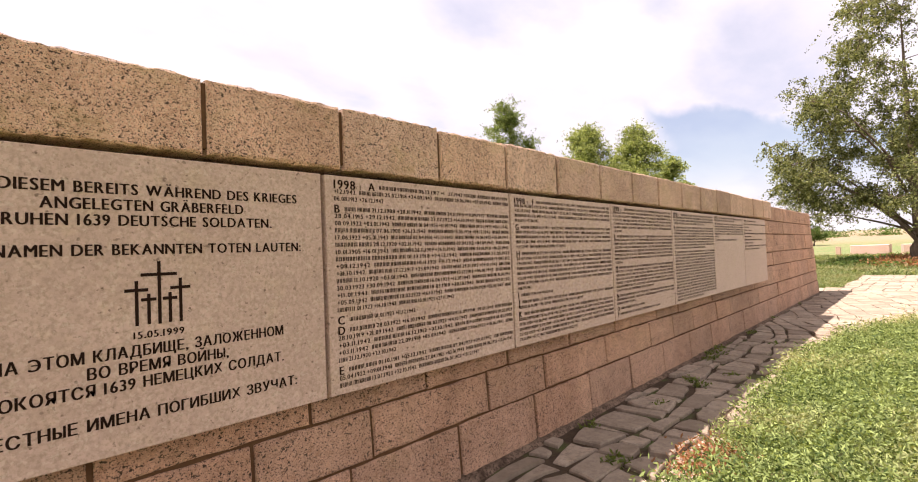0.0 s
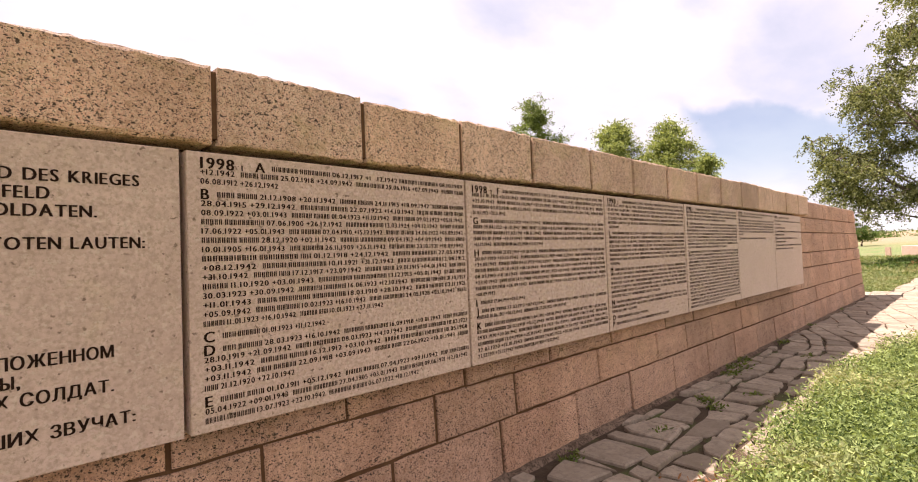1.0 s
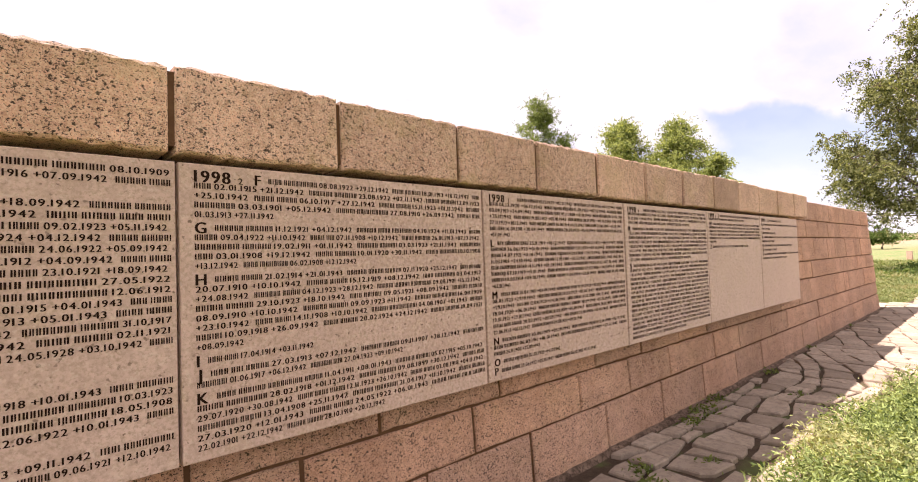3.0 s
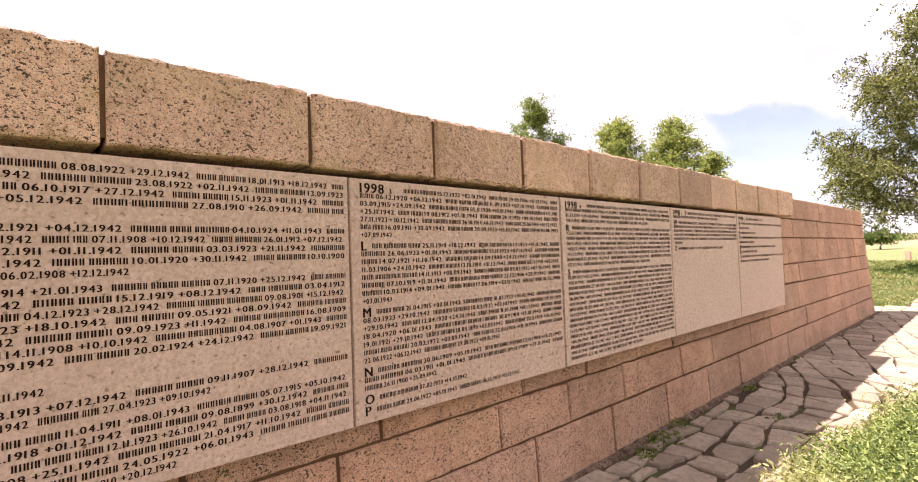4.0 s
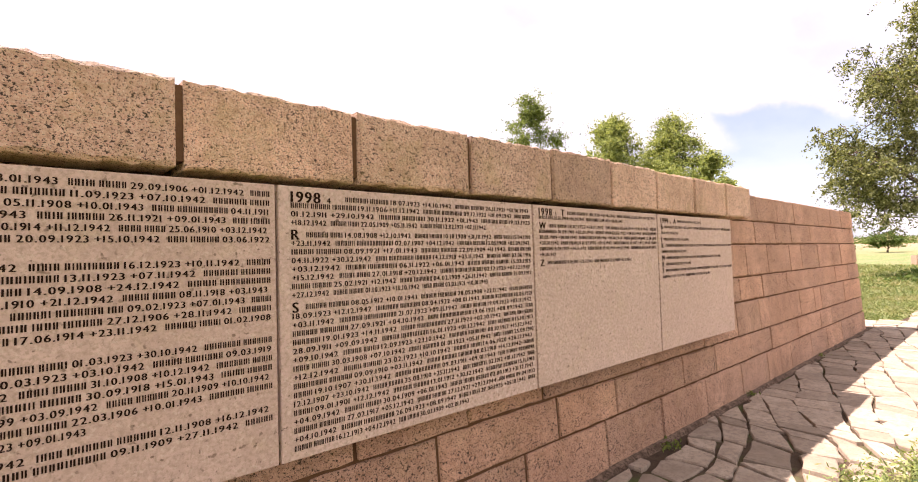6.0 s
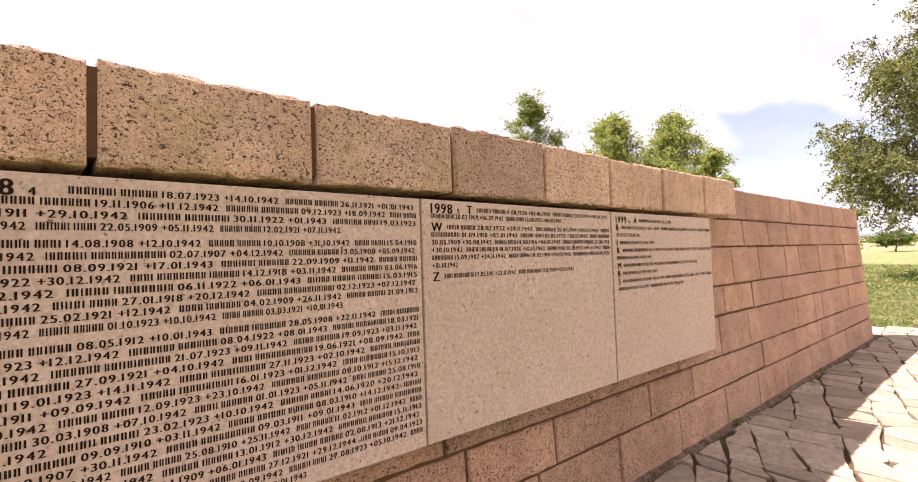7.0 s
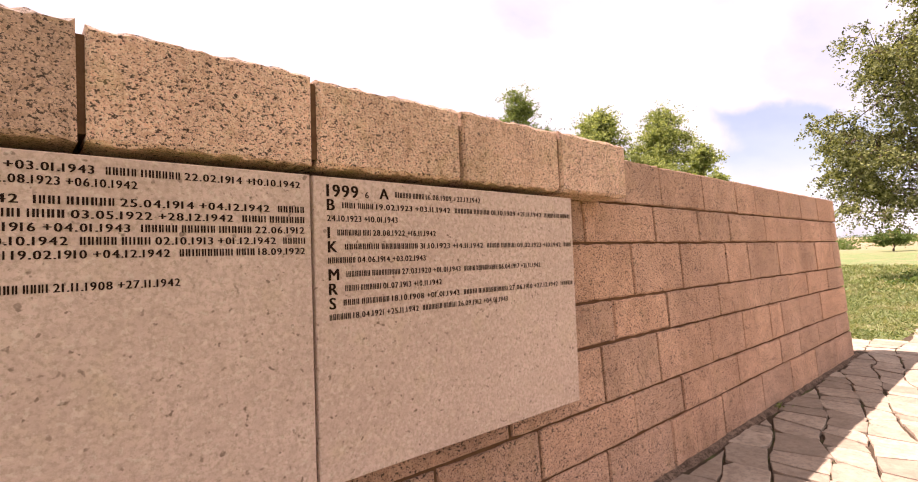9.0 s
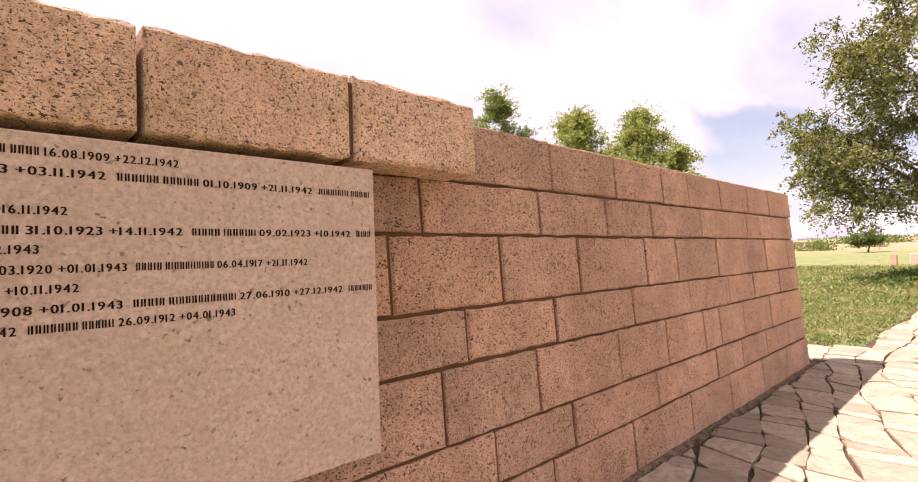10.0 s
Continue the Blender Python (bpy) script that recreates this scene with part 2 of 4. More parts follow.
def bark_material():
    m = Nodes("bark", 0.95)
    c = m.mix(m.noise(9.0, 5, 0.7, stretch=(1, 1, 0.25)), (0.055, 0.040, 0.030), (0.17, 0.125, 0.09))
    return m.color(c).bump(m.noise(16.0, 5, 0.7, stretch=(1, 1, 0.2)), 0.8, 0.03).mat


def granite_material():
    m = Nodes("pink_granite", 0.8)
    c = m.mix(m.noise(1.2, 5), (0.50, 0.33, 0.26), (0.62, 0.44, 0.35))
    return m.color(m.mix(m.ramp(m.noise(30.0, 3), (0.35, 0.5), (0.5, 0.0)), c, (0.25, 0.18, 0.15))).bump(m.noise(20.0), 0.3, 0.01).mat


FILLET = fillet_material()
MORTAR, PANEL, PAINT, FLAG, SOIL = mortar_material(), panel_material(), paint_material(), flag_material(), soil_material()
TURF, BARK, GRANITE = ground_material(), bark_material(), granite_material()
WEED = leaf_material("weed_leaves", (0.036, 0.066, 0.018), (0.34, 0.41, 0.15), (0.42, 0.39, 0.20))
GRASS = leaf_material("meadow_grass", (0.085, 0.12, 0.04), (0.25, 0.28, 0.12), (0.33, 0.28, 0.16))
ELM = leaf_material("elm_leaves", (0.042, 0.054, 0.022), (0.27, 0.28, 0.12))
FAR_DEEP = leaf_material("deep_far_leaves", (0.07, 0.105, 0.035), (0.25, 0.30, 0.10))
FAR_LEAF = leaf_material("far_leaves", (0.085, 0.125, 0.042), (0.38, 0.41, 0.145))
SHRUB_LEAF = leaf_material("shrub_leaves", (0.045, 0.085, 0.022), (0.14, 0.19, 0.055))
DRY_STEM = leaf_material("dry_stems", (0.20, 0.085, 0.045), (0.36, 0.18, 0.09))


# ---- mesh helpers ----
def mesh_of(name, verts, faces, material):
    me = bpy.data.meshes.new(name)
    me.from_pydata([tuple(v) for v in verts], [], faces)
    me.materials.append(material)
    me.update()
    return me


def part(name, me, parent, label=""):
    ob = new(name, me)
    ob.parent = parent
    if label:
        tagged(ob, label)
    return ob


def block_mesh(name, sx, sy, sz, material, rng, chip=0.006, lean=0.0, rough=0.004, parts=3):
    """A dressed block with chamfered, slightly uneven front edges. Its front faces -y, its origin is front left bottom.
    lean: how far the front leans back over its height; parts: points along the long edges."""
    verts, faces, n = [], [], 2 * (parts + 1)
    for depth, inset in ((0.0, chip), (chip, 0.0), (sy, 0.0)):
        low = [(inset + (sx - 2 * inset) * k / parts, inset) for k in range(parts + 1)]
        high = [(x, sz - inset) for x, _ in low[::-1]]
        j = rough if depth < sy else 0.0
        for x, z in low + high:
            verts.append((x + rng.uniform(-j, j) * 0.5, depth + lean * z / sz + rng.uniform(-j, j) * 0.3, z + rng.uniform(-j, j)))
    faces += [(k, k + 1, n - 2 - k, n - 1 - k) for k in range(parts)]
    for r in (0, n):
        for k in range(n):
            m = (k + 1) % n
            faces.append((r + k, r + n + k, r + n + m, r + m))
    faces.append(tuple(range(3 * n - 1, 2 * n - 1, -1)))
    return mesh_of(name, verts, faces, material)


def tube(points, radii, sides=7):
    """Vertices and faces of a tapered tube along points."""
    verts, faces = [], []
    for i, p in enumerate(points):
        a = Vector(points[max(i - 1, 0)])
        b = Vector(points[min(i + 1, len(points) - 1)])
        q = (b - a).normalized().to_track_quat("Z", "Y")
        for k in range(sides):
            w = 2 * math.pi * k / sides
            verts.append(Vector(p) + q @ Vector((math.cos(w) * radii[i], math.sin(w) * radii[i], 0)))
    for i in range(len(points) - 1):
        for k in range(sides):
            n = (k + 1) % sides
            faces.append((i * sides + k, i * sides + n, (i + 1) * sides + n, (i + 1) * sides + k))
    faces.append(tuple(range(len(verts) - sides, len(verts))))
    return verts, faces


def leaf_cloud(name, centres, size, material, rng, upright=0.0, aspect=0.5, narrow=0.25):
    """Many small pointed leaves, one at each centre: numpy arrays of places and lengths."""
    n = len(centres)
    d = rng.normal(size=(n, 3))
    d[:, 2] = d[:, 2] * (1 - upright) + upright * (0.6 + rng.random(n) * 1.2)
    d /= np.linalg.norm(d, axis=1)[:, None]
    s = np.cross(d, rng.normal(size=(n, 3)))
    s /= np.linalg.norm(s, axis=1)[:, None] + 1e-9
    length = size[:, None]
    a = centres - s * length * aspect * narrow
    b = centres + s * length * aspect * narrow
    mid = centres + d * length * 0.55
    c = mid + s * length * aspect * 0.5
    e = mid - s * length * aspect * 0.5
    tip = centres + d * length
    verts = np.stack((a, b, c, tip, e), axis=1).reshape(-1, 3)
    me = bpy.data.meshes.new(name)
    me.vertices.add(5 * n)
    me.vertices.foreach_set("co", verts.astype(np.float32).ravel())
    me.loops.add(5 * n)
    me.loops.foreach_set("vertex_index", np.arange(5 * n, dtype=np.int32))
    me.polygons.add(n)
    me.polygons.foreach_set("loop_start", np.arange(n, dtype=np.int32) * 5)
    me.materials.append(material)
    me.update(calc_edges=True)
    me.validate()
    return me


# ---- ground ----
def rise(x, y):
    """Height of the land: level round the wall, then a long gentle climb to the horizon."""
    r = math.hypot(x - 10, y)
    return -0.05 + 0.0165 * max(0.0, min(r, 900.0) - 24.0) + (0.05 * noise.noise(Vector((x * 0.2, y * 0.2, 0))) if r > 24 else 0)


def make_ground():
    radii = [0.0] + [2.0 * 1.16 ** i for i in range(50)]
    verts, faces, ring = [(10, 0, -0.05)], [], 72
    for r in radii[1:]:
        for k in range(ring):
            w = 2 * math.pi * k / ring
            x, y = 10 + r * math.cos(w), r * math.sin(w)
            verts.append((x, y, rise(x, y)))
    for k in range(ring):
        faces.append((0, 1 + k, 1 + (k + 1) % ring))
    for i in range(len(radii) - 2):
        for k in range(ring):
            n = (k + 1) % ring
            a, b = 1 + i * ring, 1 + (i + 1) * ring
            faces.append((a + k, b + k, b + n, a + n))
    me = mesh_of("ground", verts, faces, TURF)
    me.polygons.foreach_set("use_smooth", [True] * len(me.polygons))
    tagged(new("ground", me), "weedy green turf running out into straw-coloured steppe", "ground", kind="structure")


make_ground()

# ---- memorial wall ----
END = 15.55
COPING_X = (-2.1, -1.47, -0.84, -0.21, 0.42, 1.04, 1.69, 2.315, 2.945, 3.61, 4.24, 4.885, 5.535, 6.18, 6.825, 7.46, 8.08, 8.73, 9.375, 10.0)
START = -2.6
BEDS = (0.0, 0.32, 0.57, 0.90, 1.15, 1.49, 1.745, 2.035)


def face_y(x, z):
    """Front of the masonry, which leans back."""
    return 1.79 + 0.004 * x + 0.062 * z


def row_from(first, last, step):
    xs, rng = [last], random.Random(int(first * 100) + 7)
    while xs[-1] > first:
        xs.append(xs[-1] - step * rng.uniform(0.85, 1.15))
    return xs[:0:-1]


JOINTS = (
    row_from(START, 1.08, 0.8) + [1.08, 1.85, 2.63, 3.42, 4.2, 5.0, 5.83, 6.63, 7.44, 8.21, 9.02, 9.85, 10.6, 11.43, 12.29, 13.08, 13.92, 14.75],
    row_from(START, 0.61, 0.75) + [0.61, 1.22, 2.14, 2.79, 3.75, 4.72, 5.35, 6.01, 6.95, 7.6, 8.63, 9.28, 10.18, 10.81, 11.79, 12.86, 13.45, 14.15, 14.9],
    row_from(START, 2.37, 0.75) + [2.37, 3.17, 3.97, 4.93, 5.57, 6.22, 6.83, 7.96, 9.08, 9.88, 10.53, 11.35, 12.02, 12.68, 13.02, 13.6, 14.4],
    row_from(START, 10.05, 0.78) + [10.05, 10.73, 11.58, 12.48, 13.32, 13.99, 14.82],
    row_from(START, 9.64, 0.76) + [9.64, 10.32, 11.01, 11.83, 12.32, 13.13, 13.78, 14.47, 15.24],
    row_from(START, 9.83, 0.78) + [9.83, 10.66, 11.35, 11.97, 12.84, 13.98, 14.79],
    [10.03, 10.8, 11.52, 12.21, 12.67, 13.37, 14.1, 14.77],
)


def make_wall():
    back, gap = 2.42, 0.016
    v = []
    for x in (START - 0.9, END - 0.02):
        for z in (-0.15, 2.015):
            v += [(x, face_y(x, z) + gap, z), (x, back, z)]
    wall = new("wall_memorial", mesh_of("mortar_core", v, [(0, 4, 6, 2), (1, 3, 7, 5), (2, 6, 7, 3), (0, 1, 5, 4), (4, 5, 7, 6), (0, 2, 3, 1)], MORTAR))
    for a, b in ((COPING_X[0], COPING_X[17] - 0.02), (COPING_X[17] + 0.02, COPING_X[-1] - 0.05)):
        v = [(x, y, z) for x in (a, b) for y in (1.756, 2.33) for z in (1.765, 2.018)]
        part("coping_bed", mesh_of("coping_bed", v, [(0, 4, 5, 1), (2, 3, 7, 6), (0, 2, 6, 4), (1, 5, 7, 3), (0, 1, 3, 2), (4, 6, 7, 5)], MORTAR), wall)
    tagged(wall, "battered memorial wall of pitted pinkish-tan stone blocks with brown mortar joints", "wall", kind="structure")
    return wall


def lay_blocks(wall):
    rng = random.Random(4)
    for i, xs in enumerate(JOINTS):
        z0, z1 = BEDS[i], BEDS[i + 1]
        ends = list(xs) + [END]
        for a, b in zip(ends, ends[1:]):
            jx, jz = rng.uniform(0.008, 0.013), rng.uniform(0.010, 0.016)
            top = i == 6
            depth = 0.42 if top else 0.16
            low = -0.03 if i == 0 else z0 + jz * 0.6
            high = z1 if top else z1 - jz * 0.6
            out = rng.uniform(-0.004, 0.005)
            m = block_mesh("block", b - a - 2 * jx * (0 if b == END else 1), depth, high - low, BLOCK, rng,
                           chip=rng.uniform(0.005, 0.011), rough=0.0042, parts=9, lean=face_y(0, high) - face_y(0, low))
            ob = part("block", m, wall)
            ob.location = (a + jx, face_y(a, low) + out, low)


def make_coping():
    rng = random.Random(9)
    for i, (a, b) in enumerate(zip(COPING_X, COPING_X[1:])):
        wide = rng.uniform(0.018, 0.026)
        dark = abs(a - 6.825) < 0.01
        taller = {2.315: 0.008, 6.825: 0.011, 7.46: 0.006, 9.375: 0.010}.get(a, 0.0)
        me = block_mesh("coping_block", b - a - wide, 0.62, 0.292 + taller + rng.uniform(-0.003, 0.004), COPING_DARK if dark else COPING, rng,
                        chip=rng.uniform(0.007, 0.014), rough=0.006, parts=20)
        ob = new("coping_block", me)
        ob.location = (a + wide / 2, 1.74 + rng.uniform(-0.006, 0.006), 1.742)
        ob.rotation_euler = (0, radians(rng.uniform(-0.25, 0.25)), radians(rng.uniform(-0.25, 0.25)))
        words = "darker weathered pitted stone coping block on top of the wall" if dark else "pitted tan stone coping block on top of the wall"
        tagged(ob, words, "coping block", "coping blocks along the wall")


def lay_foot(wall):
    """Rough fillet of earth and mortar along the foot of the wall."""
    v, f = [], []
    for i in range(230):
        x = START + i * 0.08
        n1, n2 = noise.noise(Vector((x * 2.3, 0, 5))), noise.noise(Vector((x * 7.1, 3, 1)))
        y = face_y(x, 0)
        wide = 0.052 + 0.02 * n1 + 0.014 * n2
        v += [(x, y + 0.05, 0.05), (x, y - 0.004, 0.016 + 0.012 * n2), (x, y - wide * 0.5, 0.008 + 0.008 * n1), (x, y - wide, -0.02)]
        if i:
            a, b = 4 * i - 4, 4 * i
            f += [(a + k, b + k, b + k + 1, a + k + 1) for k in range(3)]
    part("foot_fillet", mesh_of("foot_fillet", v, f, FILLET), wall, "rough earthy mortar fillet")


WALL = make_wall()
lay_foot(WALL)
make_coping()

# ---- inscribed panels ----
P = (-0.48, 0.926, 2.328, 3.772, 5.201, 6.642, 8.063, 9.4625)
GLYPHS = {}


def glyph(ch):
    """Outline of a character of the built-in font: vertices, faces, left, right (em = 1)."""
    if ch not in GLYPHS and ch in "ЬЫЭ":
        if ch == "Э":
            vs, fs, lo, hi = glyph("C")
            vs = np.array([(hi - x, y) for x, y in vs])
            fs = [f[::-1] for f in fs]
            bar = np.array([(0.16, 0.305), (hi - lo - 0.04, 0.305), (hi - lo - 0.04, 0.375), (0.16, 0.375)])
        else:
            vs, fs, lo, hi = glyph("P")
            vs = np.array([(x - lo, CAP - y) for x, y in vs])
            fs = [f[::-1] for f in fs]
            bar = np.array([(hi - lo + 0.10, 0.0), (hi - lo + 0.175, 0.0), (hi - lo + 0.175, CAP), (hi - lo + 0.10, CAP)])
        if ch != "Ь":
            fs = fs + [tuple(len(vs) + k for k in range(4))]
            vs = np.concatenate((vs, bar))
        GLYPHS[ch] = (vs, fs, vs[:, 0].min(), vs[:, 0].max())
    if ch not in GLYPHS:
        cu = bpy.data.curves.new("glyph", "FONT")
        cu.body, cu.resolution_u = ch, 3
        ob = new("glyph", cu)
        bpy.context.view_layer.update()
        me = bpy.data.meshes.new_from_object(ob.evaluated_get(bpy.context.evaluated_depsgraph_get()))
        vs = np.array([v.co[:2] for v in me.vertices]) if len(me.vertices) else np.zeros((0, 2))
        fs = [tuple(p.vertices) for p in me.polygons]
        bpy.data.objects.remove(ob)
        bpy.data.meshes.remove(me)
        bpy.data.curves.remove(cu)
        GLYPHS[ch] = (vs, fs, vs[:, 0].min() if len(vs) else 0.0, vs[:, 0].max() if len(vs) else 0.25)
    return GLYPHS[ch]


CAP = 0.69


class Line:
    """One line of lettering laid out from x = 0, with its cap height given; names are laid out as plain bars."""

    def __init__(self):
        self.verts, self.faces, self.marks, self.x = [], [], [], 0.0

    def add(self, vs, fs):
        n = len(self.verts)
        self.verts += [tuple(v) for v in vs]
        self.faces += [tuple(n + i for i in f) for f in fs]

    def text(self, s, cap, space=0.10, drop=0.0):
        em = cap / CAP
        for ch in s:
            if ch == " ":
                self.x += 0.40 * em
                continue
            vs, fs, lo, hi = glyph(ch)
            self.marks.append((len(self.verts), len(self.faces)))
            for heavy in ((0.0, 0.035, 0.07) if cap > 0.03 else (0.0, 0.03, 0.06)):
                self.add([((x - lo + heavy) * em + self.x, y * em - cap / 2 + drop, -heavy * 0.004) for x, y in vs], fs)
            self.x += (max(hi - lo, 0.2 if ch == "1" else 0.05) + 0.06 + space) * em
        return self

    def bars(self, count, cap, rng):
        for _ in range(count):
            y = cap * 0.49
            for _ in range(1 if rng.random() < 0.22 else 2):
                w = cap * rng.uniform(0.17, 0.23)
                self.add([(self.x, -y, 0), (self.x + w, -y, 0), (self.x + w, y, 0), (self.x, y, 0)], [(0, 1, 2, 3)])
                self.x += w + cap * 0.11
            self.x += cap * 0.10
        return self

    def letters(self, name, x0, z, panel, k=1.0):
        """Every letter as a part of its own."""
        ends = self.marks[1:] + [(len(self.verts), len(self.faces))]
        for (v0, f0), (v1, f1) in zip(self.marks, ends):
            one = Line()
            one.verts, one.faces = self.verts[v0:v1], [tuple(i - v0 for i in f) for f in self.faces[f0:f1]]
            part(name, one.mesh(name, x0, z, k), panel)

    def mesh(self, name, x0, z, k=1.0):
        return mesh_of(name, [(x0 + x * k, -0.0012 + d, z + y) for x, y, d in self.verts], self.faces, PAINT)


def rows_of(lines, top, bottom, lead=1.42):
    """Heights of the lines between the first and the last: those that open a letter stand a little apart."""
    at = [0.0]
    for a in lines[1:]:
        at.append(at[-1] + (lead if "|" in a else 1.0))
    return [top + (bottom - top) * v / max(at[-1], 1) for v in at]


def make_panel(a, b, label):
    rng = random.Random(int(a * 50) + 90)
    gap = 0.006
    a, b = (a + 0.006 if abs(a - P[1]) < 0.01 else a), (b - 0.006 if abs(b - P[1]) < 0.01 else b)
    me = block_mesh("memorial_panel", b - a - 2 * gap, 0.085, 1.01, PANEL, rng, chip=0.003, rough=0.0006)
    ob = new("memorial_panel", me)
    ob.location = (a + gap, 1.74 + rng.uniform(-0.001, 0.002), 0.70)
    tagged(ob, label, "memorial panel", "inscribed panels along the wall")
    for x in (0.2, b - a - 0.32):
        for z in (0.1, 0.86):
            anchor = block_mesh("anchor", 0.1, 0.13, 0.05, MORTAR, rng, chip=0.002, rough=0.0)
            o = part("anchor", anchor, ob)
            o.location = (x, 0.083, z)
    return ob


def inscribe(panel, width, lines, top, bottom, cap=0.0205, lead=1.42):
    rng = random.Random(len(lines))
    heights = rows_of(lines, top, bottom, lead)
    for i, (s, z) in enumerate(zip(lines, heights)):
        ln, left = Line(), 0.045
        full = not s.endswith("/")
        s = s.rstrip("/")
        if s.startswith("#"):
            year, number, s = s[1:].split(" ", 2)
            ln.text(year, 0.041).text(" - ", 0.012).text(number, 0.022, drop=-0.008)
            ln.x += 0.04
        if "|" in s:
            head, s = s.split("|")
            ln.text(head, 0.038)
            ln.x += 0.022
        small = Line()
        for word in s.split():
            if word.startswith("@"):
                small.bars(int(word[1:]), cap, rng)
                small.x += cap * 0.28
            else:
                small.text(word, cap)
                small.x += cap * (0.9 if word.startswith("+") and not word.endswith(".") else 0.42)
        room = width - left - 0.022 - ln.x
        k = room / small.x if full else min(1.0, 0.93 if small.x < room else room / small.x)
        if ln.verts:
            ln.letters("letter", left, z - 0.70, panel)
        row = part("inscription_line", small.mesh("inscription_line", left + ln.x, z - 0.70, k), panel)
        tagged(row, "small dark engraved row of dates and plain bars", kind="stuff")


LIST_LABEL = "pale sawn limestone panel with dark engraved rows of names and dates"

PANEL_A = make_panel(P[0], P[1], "pale sawn limestone panel with dark German and Russian lettering and crosses")
for words, right, width, z, cap in (
        ("IN DIESEM BEREITS WÄHREND DES KRIEGES", 0.79, 1.04, 1.587, 0.037), ("ANGELEGTEN GRÄBERFELD", 0.555, 0.64, 1.533, 0.037),
        ("RUHEN 1639 DEUTSCHE SOLDATEN.", 0.672, 0.845, 1.480, 0.037), ("DIE NAMEN DER BEKANNTEN TOTEN LAUTEN:", 0.803, 1.09, 1.381, 0.037),
        ("15.05.1999", 0.325, 0.165, 1.086, 0.024), ("НА ЭТОМ КЛАДБИЩЕ, ЗАЛОЖЕННОМ", 0.711, 0.915, 1.034, 0.037),
        ("ВО ВРЕМЯ ВОЙНЫ,", 0.483, 0.455, 0.980, 0.037), ("ПОКОЯТСЯ 1639 НЕМЕЦКИХ СОЛДАТ.", 0.71, 0.93, 0.926, 0.037),
        ("ИЗВЕСТНЫЕ ИМЕНА ПОГИБШИХ ЗВУЧАТ:", 0.768, 1.07, 0.817, 0.037)):
    one = Line().text(words, cap)
    one.letters("letter", right - width - P[0], z - 0.70, PANEL_A, width / one.x)
for x, low, high, arm, at in ((0.243, 1.118, 1.338, 0.058, 1.292), (0.172, 1.118, 1.272, 0.036, 1.240), (0.312, 1.118, 1.276, 0.034, 1.242),
                              (0.209, 1.120, 1.226, 0.024, 1.206), (0.277, 1.120, 1.226, 0.024, 1.206)):
    t = 0.0055
    x, low, high, at = x - P[0], low - 0.70, high - 0.70, at - 0.70
    v = [(x - t, low), (x + t, low), (x + t, at - t), (x + arm, at - t), (x + arm, at + t), (x + t, at + t), (x + t, high), (x - t, high),
         (x - t, at + t), (x - arm, at + t), (x - arm, at - t), (x - t, at - t)]
    part("cross", mesh_of("cross", [(p, -0.0012, q) for p, q in v], [tuple(range(12))], PAINT), PANEL_A)

